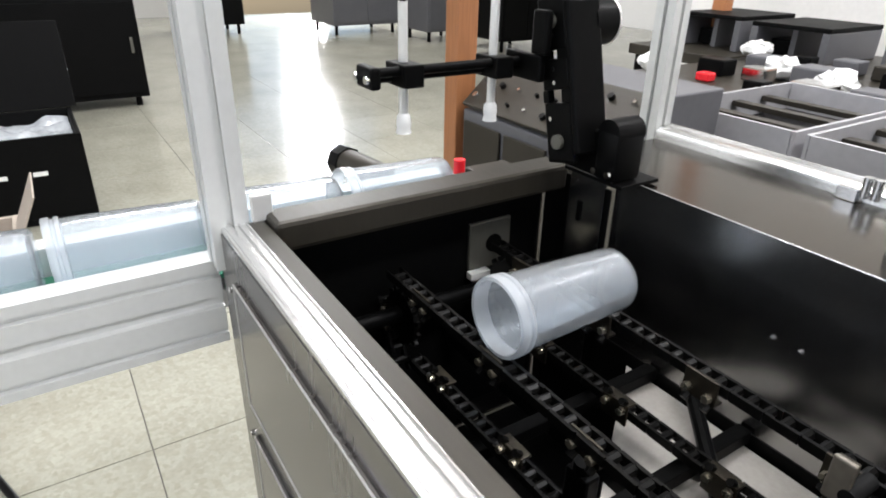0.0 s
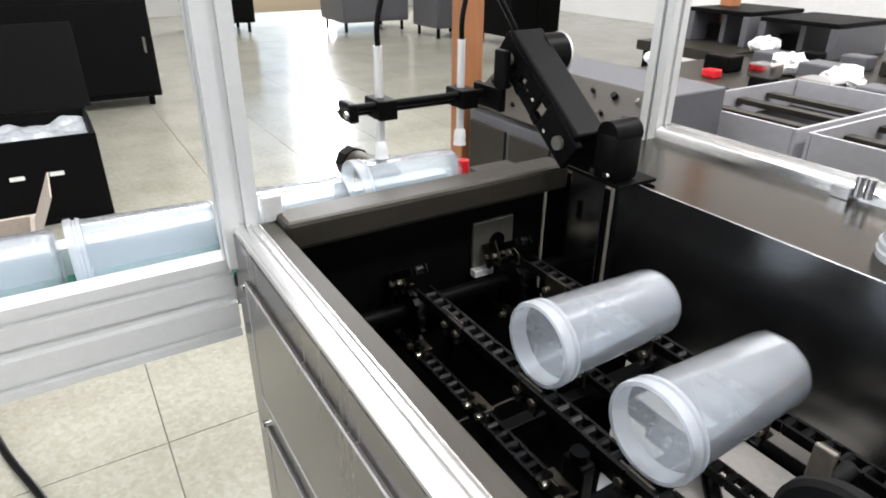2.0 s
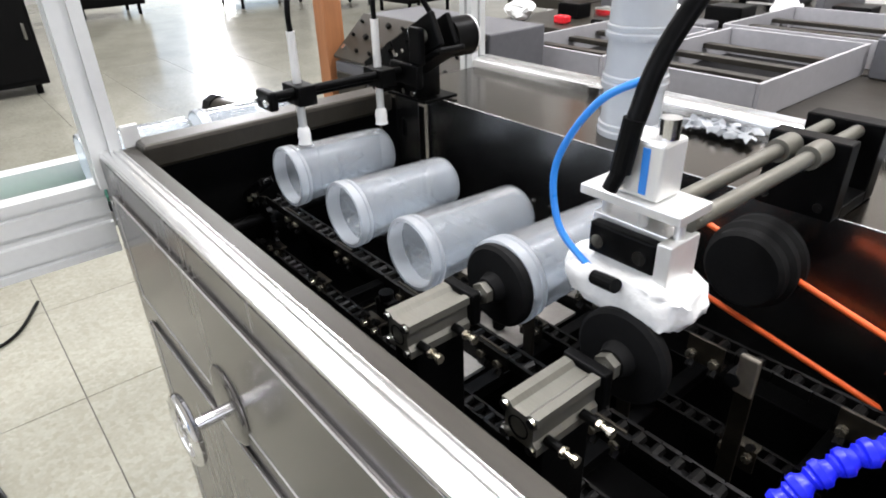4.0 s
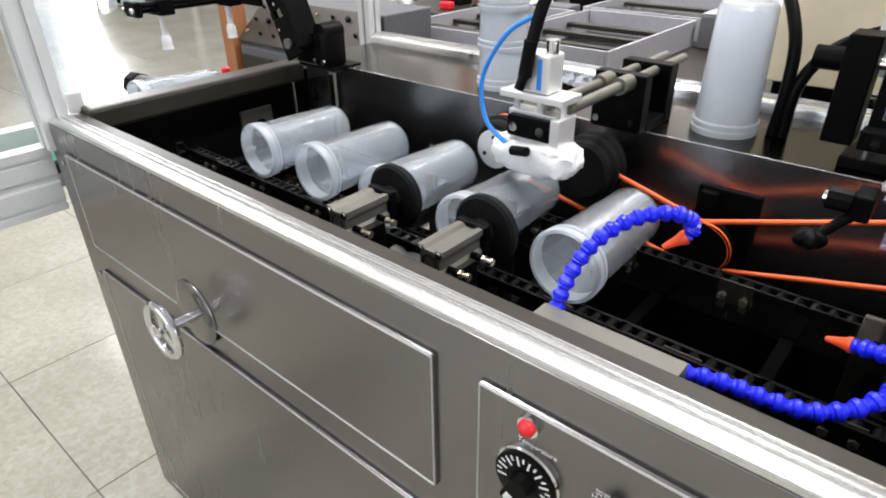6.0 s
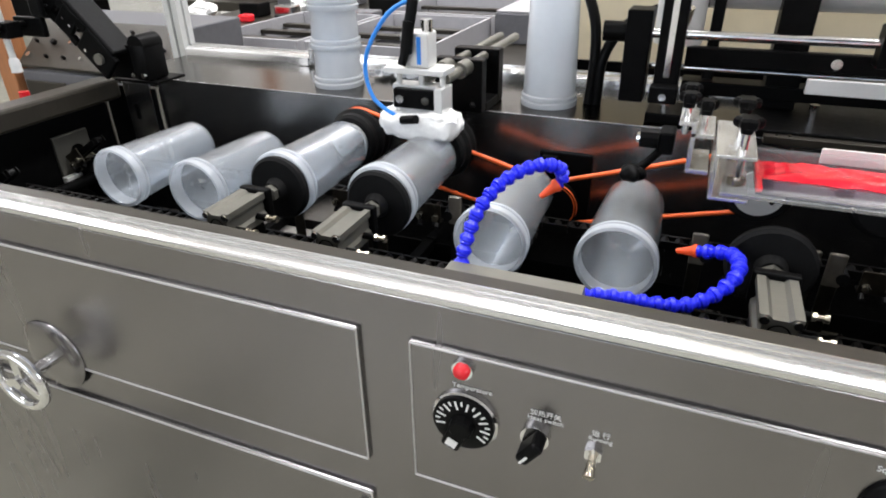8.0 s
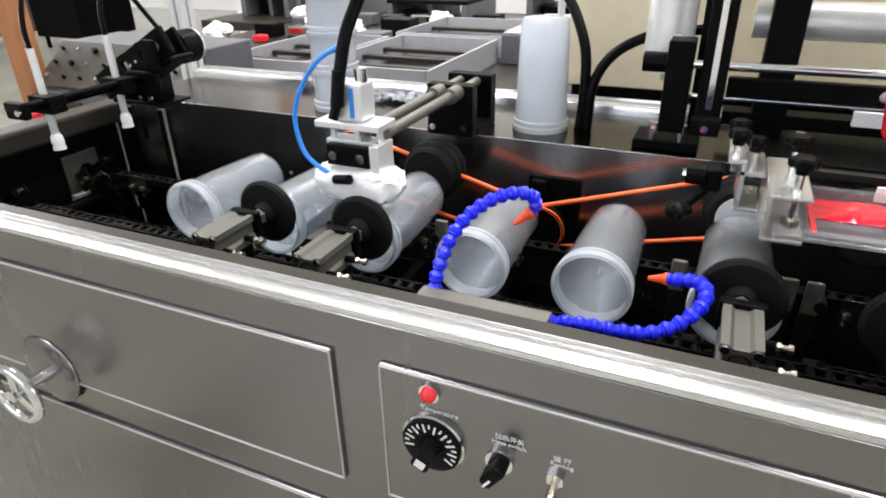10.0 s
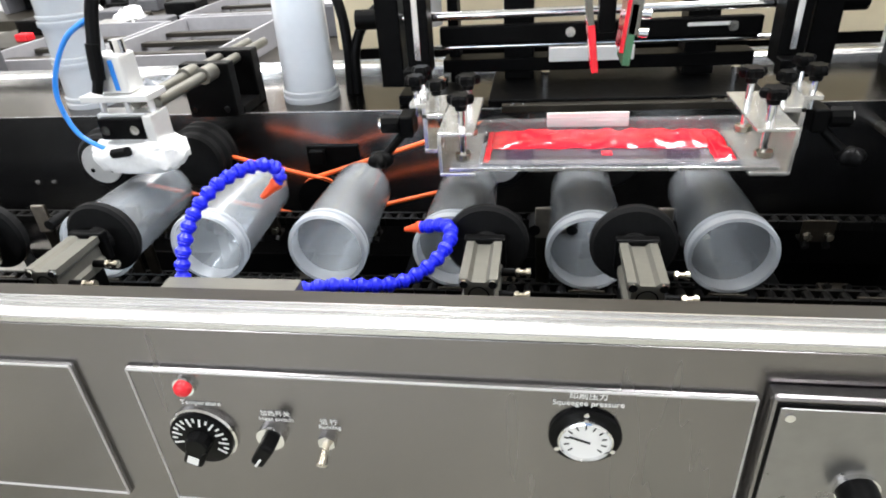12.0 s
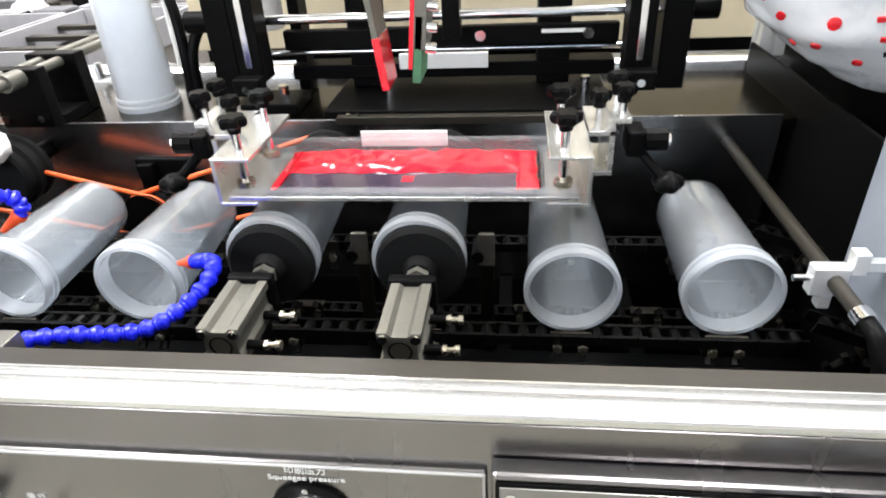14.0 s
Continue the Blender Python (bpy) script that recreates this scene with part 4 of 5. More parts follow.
# ---------- wiping head ----------
def wiper():
    """Its origin is the front screw line: x 0.707, z 1.008, y as keyed."""
    w = thing("wiping_head", "aluminium wiping head with white cloth pad sliding on two rods", "wiper")
    b = B()
    bx(b, -0.030, 0.030, -0.012, -0.001, -0.013, 0.013, 0.002)
    part("clamp_bar", b, BLACK, w)
    for x in (-0.019, 0.019):
        part("screw", rod(B(), (x, -0.012, 0), (x, -0.016, 0), 0.0058, 14), CHROME, w, smooth=40)
    b = B()
    bx(b, -0.036, 0.036, 0.0, 0.026, -0.016, 0.016, 0.001)
    bx(b, 0.030, 0.042, -0.012, 0.026, -0.032, 0.016, 0.001)
    part("pad_holder", b, ALU_MATT, w)
    part("top_plate", bx(B(), -0.044, 0.044, -0.010, 0.032, 0.032, 0.040, 0.001), ALU_MATT, w)
    for x in (-0.028, 0.005, 0.036):
        part("standoff", rod(B(), (x, 0.006, 0.016), (x, 0.006, 0.032), 0.004, 12), ALU_MATT, w)
    cy = part("air_cylinder", bx(B(), -0.020, 0.020, -0.004, 0.028, 0.0405, 0.085, 0.003), ALU_MATT, w)
    part("cylinder_rod", rod(B(), (0.012, 0.012, 0.085), (0.012, 0.012, 0.10), 0.008, 16), CHROME, cy)
    part("label_strip", bx(B(), 0.004, 0.010, -0.0048, -0.0042, 0.045, 0.08, 0), AIR, cy)
    part("fitting", rod(B(), (-0.008, -0.012, 0.060), (-0.004, -0.008, 0.10), 0.008, 14), BLACK_PAINT, cy)
    part("fitting", rod(B(), (-0.014, -0.014, 0.045), (-0.010, -0.010, 0.060), 0.006, 12), BLACK_PAINT, cy)
    part("hose", pipe(B(), curve_pts([(-0.004, -0.008, 0.095), (0.004, 0.01, 0.15), (0.03, 0.06, 0.23), (0.06, 0.16, 0.32)], 10), 0.0075, 10), BLACK_PAINT, cy, smooth=60)
    part("air_tube", pipe(B(), curve_pts([(0.004, 0.0, 0.13), (-0.035, -0.01, 0.105), (-0.068, -0.012, 0.05), (-0.06, -0.014, 0.0), (-0.025, -0.018, -0.022), (-0.006, -0.02, -0.026)], 10), 0.003, 8), AIR, w, "blue air tube", smooth=60)
    part("nozzle", rod(B(), (-0.012, -0.024, -0.026), (0.012, -0.03, -0.021), 0.006, 12), BLACK_PAINT, w)
    b = B()
    bmesh.ops.create_icosphere(b, subdivisions=4, radius=1)
    for v in b.verts:
        p = v.co.copy()
        q = Vector((0.058 * math.copysign(abs(p.x) ** 0.6, p.x), 0.032 * math.copysign(abs(p.y) ** 0.7, p.y), 0.021 * math.copysign(abs(p.z) ** 0.6, p.z)))
        q += 0.006 * noise.noise_vector(p * 2.2) + 0.003 * noise.noise_vector(p * 6)
        v.co = q + Vector((0.004, 0.006, -0.036))
    part("cloth_pad", b, CLOTH, w, "crumpled white wiping cloth", smooth=80)
    for x in (0.006, 0.034):
        part("slide_rod", rod(B(), (x, 0.02, 0.022), (x, 0.36, 0.022), 0.007, 16), CYL_ALU, w, smooth=40)
    s = thing("wiper_slide_block", "black slide block on the steel deck guiding two rods", "slide block")
    bs = [B(), B(), B()]
    b = bs[0]
    bx(b, 0.690, 0.765, 0.478, 0.50, 0.962, 1.040, 0.002)
    b = bs[1]
    bx(b, 0.690, 0.765, 0.56, 0.585, 0.9578, 1.040, 0.002)
    b = bs[2]
    bx(b, 0.690, 0.765, 0.5005, 0.5595, 0.9578, 0.972, 0.001)
    for b in bs:
        part("block", b, BLACK, s)
    for x in (0.713, 0.741):
        part("sleeve", rod(B(), (x, 0.448, 1.030), (x, 0.4775, 1.030), 0.0115, 18), CYL_ALU, s, smooth=40)
    for x in (0.70, 0.752):
        part("screw", rod(B(), (x, 0.478, 0.975), (x, 0.474, 0.975), 0.005, 12), CHROME, s)
    return w


WIPER = wiper()


# ---------- hinged blue coolant hoses ----------
def link_hose(keys, n, r, name_label):
    h = thing("segmented_hose", name_label, "hose", "segmented hoses")
    pts = curve_pts(keys, 16)
    seg = [0.0]
    for a, b in zip(pts, pts[1:]):
        seg.append(seg[-1] + (b - a).length)
    tot = seg[-1]

    def at(d):
        for i in range(len(pts) - 1):
            if seg[i + 1] >= d:
                u = (d - seg[i]) / max(1e-9, seg[i + 1] - seg[i])
                return pts[i].lerp(pts[i + 1], u)
        return pts[-1]
    L = tot * 0.93 / n
    for k in range(n):
        a, b = at(k * L), at((k + 1.12) * L)
        m = Matrix.Translation(a) @ (b - a).to_track_quat("Z", "Y").to_matrix().to_4x4()
        d = (b - a).length
        part("hose_link", lathe(B(), [(0, r * 0.62), (d * 0.12, r * 0.95), (d * 0.38, r), (d * 0.55, r * 0.72), (d * 0.7, r * 0.62), (d * 0.86, r * 0.85), (d, r * 0.7)], 14, m), BLUE, h, smooth=40)
    a, b = at(tot * 0.93), at(tot)
    d = (b - a)
    m = Matrix.Translation(a) @ d.to_track_quat("Z", "Y").to_matrix().to_4x4()
    part("nozzle", lathe(B(), [(0, r * 0.9), (0.004, r * 0.9), (0.006, r * 0.7), (0.022, r * 0.32), (0.022, r * 0.1)], 14, m), NOZZLE, h, "orange nozzle", smooth=40)


link_hose([(0.880, 0.080, 0.925), (0.882, 0.088, 0.955), (0.890, 0.108, 0.988), (0.906, 0.134, 1.008), (0.928, 0.158, 1.016), (0.948, 0.174, 1.012), (0.952, 0.178, 0.998), (0.938, 0.170, 0.985)], 16, 0.0074, "bright blue segmented hose arching over a jar, orange nozzle")
link_hose([(0.992, 0.082, 0.930), (1.02, 0.090, 0.930), (1.05, 0.097, 0.926), (1.08, 0.105, 0.925), (1.105, 0.120, 0.934), (1.121, 0.145, 0.945), (1.117, 0.172, 0.948), (1.098, 0.185, 0.941), (1.072, 0.195, 0.932)], 17, 0.0074, "bright blue segmented hose lying along the well, orange nozzle")
blk = thing("hose_manifold", "plain grey aluminium hose manifold block behind the rail", "manifold")
box_part("block", CYL_ALU, blk, 0.872, 0.998, 0.0505, 0.078, 0.905, 0.944, 0.001)


# ---------- print head ----------
def star_knob(name, parent, x, y, z, r=0.014):
    b = B()
    lathe(b, [(z, 0.007), (z + 0.006, 0.008), (z + 0.007, 0.0)], 16, Matrix.Translation((x, y, 0)))
    rows = []
    n = 30
    for zz, k in ((z + 0.0072, 0.86), (z + 0.010, 1.0), (z + 0.016, 1.0), (z + 0.019, 0.82)):
        rows.append([b.verts.new((x + r * k * (0.86 + 0.14 * math.cos(6 * 2 * math.pi * i / n)) * math.cos(2 * math.pi * i / n), y + r * k * (0.86 + 0.14 * math.cos(6 * 2 * math.pi * i / n)) * math.sin(2 * math.pi * i / n), zz)) for i in range(n)])
    for p, q in zip(rows, rows[1:]):
        for i in range(n):
            b.faces.new((p[i], p[(i + 1) % n], q[(i + 1) % n], q[i]))
    b.faces.new(rows[-1])
    b.faces.new(rows[0][::-1])
    return part(name, b, BLACK_PAINT, parent, smooth=30)


def bracket(bm, x0, x1, y0, y1, z0, z1, open_right, th=0.0042):
    """A C-shaped channel lying along y."""
    bx(bm, x0, x1, y0, y1, z1 - th, z1, 0.0008)
    bx(bm, x0, x1, y0, y1, z0, z0 + th, 0.0008)
    if open_right:
        bx(bm, x0, x0 + th, y0, y1, z0 + th, z1 - th, 0.0)
    else:
        bx(bm, x1 - th, x1, y0, y1, z0 + th, z1 - th, 0.0)
    return bm


def print_carriage():
    """Local x = 0 is the left bracket's outer face."""
    c = thing("screen_printing_carriage", "black screen printing carriage with red-inked screen above the jars", "printing head")
    W = 0.402
    for x0, side in ((0.0, True), (W - 0.044, False)):
        part("screen_bracket", bracket(B(), x0, x0 + 0.044, 0.329, 0.470, 0.926, 0.982, side), BRACKET, c, "aluminium channel holding the screen")
        for y in (0.345, 0.43):
            xx = x0 + (0.028 if side else 0.016)
            part("clamp_screw", rod(B(), (xx, y, 0.940), (xx, y, 1.010), 0.0045, 12), CHROME, c, smooth=40)
            part("foot", rod(B(), (xx, y, 0.944), (xx, y, 0.951), 0.010, 16), BRASS, c, smooth=40)
            star_knob("star_knob", c, xx, y, 1.005, 0.0165)
    # screen frame: clear bars round a black mesh with ink on it
    fr = part("screen_frame", bx(B(), 0.012, W - 0.012, 0.330, 0.345, 0.932, 0.942, 0.002), ACRYLIC, c, "clear acrylic screen frame")
    for a in ((0.012, W - 0.012, 0.461, 0.474, 0.932, 0.950), (0.012, 0.05, 0.3455, 0.4605, 0.932, 0.944), (W - 0.05, W - 0.012, 0.3455, 0.4605, 0.932, 0.944)):
        part("frame_bar", bx(B(), *a, 0.002), ACRYLIC, fr)
    # Pale strip paints the highlight along the clear frame's lower front edge.
    part("frame_edge_highlight", bx(B(), 0.012, W - 0.012, 0.3285, 0.3297, 0.9325, 0.9375, 0.0005), BRACKET, fr, "pale strip painting the highlight on the lower edge")
    part("screen_mesh", bx(B(), 0.051, W - 0.051, 0.3455, 0.4605, 0.9335, 0.935, 0), MESH_INK, c, "dark tight screen mesh")

    def ink(x0, x1, y0, y1, z, seed, hgt):
        b = B()
        bmesh.ops.create_grid(b, x_segments=44, y_segments=12, size=0.5)
        for v in list(b.verts):
            u, w = v.co.x + 0.5, v.co.y + 0.5
            edge = min(u, 1 - u, w, 1 - w)
            px_, py_ = x0 + u * (x1 - x0), y0 + w * (y1 - y0)
            wob = noise.noise(Vector((px_ * 60, py_ * 60, seed)))
            v.co = Vector((px_ + (0.004 * wob if edge < 0.01 else 0), py_ + (0.004 * noise.noise(Vector((px_ * 45, 3, seed))) if edge < 0.01 else 0), z + (hgt * min(1, edge * 8) * (0.7 + 0.6 * wob))))
        return b
    part("ink_pool", ink(0.053, W - 0.055, 0.396, 0.460, 0.9354, 3, 0.008), INK, c, "thick wet red ink", smooth=60)
    part("ink_smear", ink(0.0515, 0.060, 0.350, 0.460, 0.9354, 7, 0.006), INK, c, smooth=60)
    part("ink_smear", ink(W - 0.075, W - 0.0515, 0.352, 0.460, 0.9354, 9, 0.007), INK, c, smooth=60)
    part("print_motif", bx(B(), 0.197, 0.210, 0.372, 0.386, 0.9352, 0.9356, 0), INK, c)
    part("lip", bx(B(), 0.13, 0.24, 0.4745, 0.4785, 0.936, 0.956, 0.001), WHITE, c)
    # outer holders with knobs
    for sgn, x0 in ((1, -0.046), (-1, W + 0.046)):
        b = B()
        a, d = sorted((x0, x0 + sgn * 0.022)), sorted((x0 + sgn * 0.016, x0 + sgn * 0.044))
        bx(b, a[0], a[1], 0.40, 0.485, 0.990, 0.996, 0.0006)
        bx(b, d[0], d[1], 0.40, 0.485, 0.976, 0.982, 0.0006)
        e = sorted((x0 + sgn * 0.016, x0 + sgn * 0.022))
        bx(b, e[0], e[1], 0.40, 0.485, 0.935, 0.9896, 0.0006)
        bx(b, d[0], d[1], 0.40, 0.485, 0.929, 0.9346, 0.0006)
        part("holder", b, BRACKET, c, "stepped aluminium holder")
        for dx, y in ((0.008, 0.415), (0.008, 0.46), (0.03, 0.44)):
            xx = x0 + sgn * dx
            zz = 0.996 if dx < 0.01 else 0.982
            part("clamp_screw", rod(B(), (xx, y, zz - 0.02), (xx, y, zz + 0.018), 0.004, 12), CHROME, c)
            star_knob("star_knob", c, xx, y, zz + 0.014, 0.0135)
        xs = x0 - sgn * 0.012
        part("side_block", bx(B(), xs - 0.010, xs + 0.010, 0.42, 0.46, 0.942, 0.972, 0.003), BLACK, c)
        kn = part("side_knob", rod(B(), (xs - sgn * 0.010, 0.43, 0.960), (xs - sgn * 0.034, 0.43, 0.960), 0.013, 10), BLACK_PAINT, c)
        part("stud", rod(B(), (xs - sgn * 0.034, 0.43, 0.960), (xs - sgn * 0.038, 0.43, 0.960), 0.007, 12), CHROME, kn)
        b = B()
        bmesh.ops.create_uvsphere(b, u_segments=30, v_segments=14, radius=0.019)
        for v in b.verts:
            lobe = 0.84 + 0.16 * math.cos(5 * math.atan2(v.co.y, v.co.x))
            v.co = Vector((v.co.x * lobe + xs - sgn * 0.036, v.co.y * lobe + 0.405, v.co.z * 0.62 + 0.918))
        part("knob_stem", rod(B(), (xs - sgn * 0.004, 0.43, 0.948), (xs - sgn * 0.030, 0.41, 0.922), 0.006, 12), BLACK, c, smooth=40)
        part("wing_knob", b, BLACK_PAINT, c, smooth=60)
    # the screen unit is nine-elevenths of the nominal size
    for o in c.children_recursive:
        for v in o.data.vertices:
            v.co = Vector((0.823 * v.co.x, -0.308 + 0.823 * (v.co.y + 0.308), 1.236 + 0.823 * (v.co.z - 1.236)))
    # upright slides at the back
    for sgn, xp in ((1, -0.068), (-1, 0.412)):
        up = part("upright", bx(B(), xp - 0.016, xp + 0.016, 0.50, 0.54, 1.010, 1.45, 0.002), BLACK, c)
        part("slot_strip", bx(B(), xp - 0.004, xp + 0.004, 0.497, 0.4995, 1.03, 1.40, 0.0005), CHROME, up)
        part("foot_block", bx(B(), xp - 0.018, xp + 0.018, 0.475, 0.4995, 1.000, 1.022, 0.002), BLACK, up)
        part("screw", rod(B(), (xp, 0.475, 1.010), (xp, 0.471, 1.010), 0.005, 12), CHROME, up)
        part("rod_block", bx(B(), xp - sgn * 0.046 - 0.017, xp - sgn * 0.046 + 0.017, 0.53, 0.575, 0.985, 1.11, 0.002), BLACK, c)
        part("rod_end", rod(B(), (xp - sgn * 0.060, 0.55, 1.078), (xp - sgn * 0.095, 0.55, 1.078), 0.014, 16), BLACK, c, smooth=40)
    xl, xr = -0.115, 0.46
    for y, z, r in ((0.55, 1.078, 0.0065), (0.60, 1.024, 0.0045), (0.62, 1.20, 0.012)):
        part("guide_rod", rod(B(), (xl, y, z), (xr, y, z), r, 16), CHROME, c, smooth=40)
    part("cross_beam", bx(B(), -0.05, 0.40, 0.585, 0.60, 1.030, 1.056, 0.002), BLACK, c)
    part("cross_beam", bx(B(), -0.05, 0.40, 0.60, 0.64, 0.985, 1.005, 0.002), BLACK, c)
    part("upper_tube", rod(B(), (-0.03, 0.66, 1.125), (0.38, 0.66, 1.125), 0.026, 20), ALU_MATT, c, smooth=40)
    for x in (0.14, 0.22, 0.36):
        part("screw", rod(B(), (x, 0.585, 1.044), (x, 0.581, 1.044), 0.007, 14), CHROME, c)
    part("rod_clamp", bx(B(), 0.175, 0.197, 0.536, 0.57, 1.05, 1.10, 0.002), BLACK, c)
    part("white_plate", bx(B(), 0.11, 0.23, 0.575, 0.584, 1.004, 1.024, 0.001), WHITE, c, "plain white plate")
    part("lettering_strip", bx(B(), 0.30, 0.36, 0.5845, 0.5848, 1.045, 1.05, 0), WHITE, c)
    return c


CARRIAGE = print_carriage()


def print_base():
    s = thing("print_head_base", "black steel base plate under the print head on the deck", "base plate")
    b = B()
    bx(b, 1.13, 1.50, 0.50, 0.70, 0.9578, 0.972, 0.002)
    part("plate", b, BLACK, s)
    part("hinge_strip", bx(B(), 1.15, 1.46, 0.486, 0.4995, 0.958, 0.968, 0.001), BEAM, s)
    for x in (1.165, 1.18, 1.43, 1.445):
        part("screw", rod(B(), (x, 0.4925, 0.968), (x, 0.4925, 0.9705), 0.003, 10), CHROME, s)
    for x in (1.17, 1.43):
        part("pillar", bx(B(), x - 0.022, x + 0.022, 0.605, 0.655, 0.9725, 1.30, 0.002), BLACK, s)
        part("stop_screw", rod(B(), (x + 0.04, 0.56, 0.9725), (x + 0.04, 0.56, 0.995), 0.006, 12), CHROME, s)
    for x in (1.02, 1.06):
        part("bolt", rod(B(), (x, 0.56, 0.9578), (x, 0.56, 0.99), 0.007, 12), CHROME, s)
    part("anchor", bx(B(), 0.995, 1.085, 0.53, 0.60, 0.9577, 0.972, 0.002), BLACK, s)
    # squeegee and flood bar hang from the upper slide
    q = thing("squeegee_unit", "steel squeegee and flood bar smeared with red ink", "squeegee")
    part("mount", bx(B(), 1.215, 1.31, 0.27, 0.42, 1.235, 1.30, 0.003), BLACK, q)
    sw = part("squeegee_blade", bx(B(), -0.003, 0.003, -0.022, 0.022, 0.0, 0.17, 0.001, Matrix.Translation((1.258, 0.322, 1.062)) @ Matrix.Rotation(radians(-7), 4, "Y")), CYL_ALU, q, "steel flood blade")
    part("ink_edge", bx(B(), -0.0036, 0.0036, -0.0225, 0.0225, -0.003, 0.045, 0.001, Matrix.Translation((1.258, 0.322, 1.062)) @ Matrix.Rotation(radians(-7), 4, "Y")), INK, sw)
    m = Matrix.Translation((1.288, 0.322, 1.066)) @ Matrix.Rotation(radians(6), 4, "Y")
    sq = part("squeegee_holder", bx(B(), -0.007, 0.007, -0.024, 0.024, 0.03, 0.17, 0.001, m), CYL_ALU, q)
    part("squeegee_rubber", bx(B(), -0.004, 0.004, -0.024, 0.024, 0.0, 0.06, 0.001, m), GREEN_PAINT, sq, "green squeegee rubber")
    part("ink_edge", bx(B(), -0.0085, -0.0042, -0.0245, 0.018, 0.012, 0.085, 0.001, m), INK, sq)
    for k in range(5):
        part("screw", rod(B(), m @ Vector((0.007, -0.019, 0.032 + 0.018 * k)), m @ Vector((0.016, -0.019, 0.032 + 0.018 * k)), 0.005, 12), CHROME, sq, smooth=40)
    for x in (1.258, 1.288):
        part("hanger", bx(B(), x - 0.006, x + 0.006, 0.30, 0.345, 1.20, 1.26, 0.002), BLACK, q)
    # cylinder and cables at the head's left side
    v = thing("air_valve", "bright air cylinder with brass fitting above the deck", "air cylinder")
    part("body", rod(B(), (1.02, 0.62, 1.055), (1.02, 0.62, 1.32), 0.034, 28), ALU_MATT, v, smooth=40)
    part("fitting", rod(B(), (1.028, 0.586, 1.085), (1.033, 0.575, 1.11), 0.006, 10), BRASS, v)
    part("stem", rod(B(), (1.02, 0.62, 1.04), (1.02, 0.62, 1.055), 0.006, 12), BRASS, v)
    part("stand", bx(B(), 1.062, 1.078, 0.62, 0.66, 0.9578, 1.40, 0.002), BLACK, v)
    for k in ([(0.902, 0.60, 0.958), (0.905, 0.605, 1.03), (0.895, 0.62, 1.09), (0.855, 0.66, 1.15), (0.80, 0.70, 1.18), (0.6, 0.9, 1.22)], [(0.914, 0.60, 0.958), (0.918, 0.606, 1.03), (0.945, 0.63, 1.075), (1.00, 0.66, 1.10), (1.06, 0.68, 1.105)]):
        tagged(part("cable", pipe(B(), curve_pts(k, 10), 0.008, 10), BLACK_PAINT, None, smooth=60), "thick black cable rising out of the deck", "cable", "cables")


print_base()


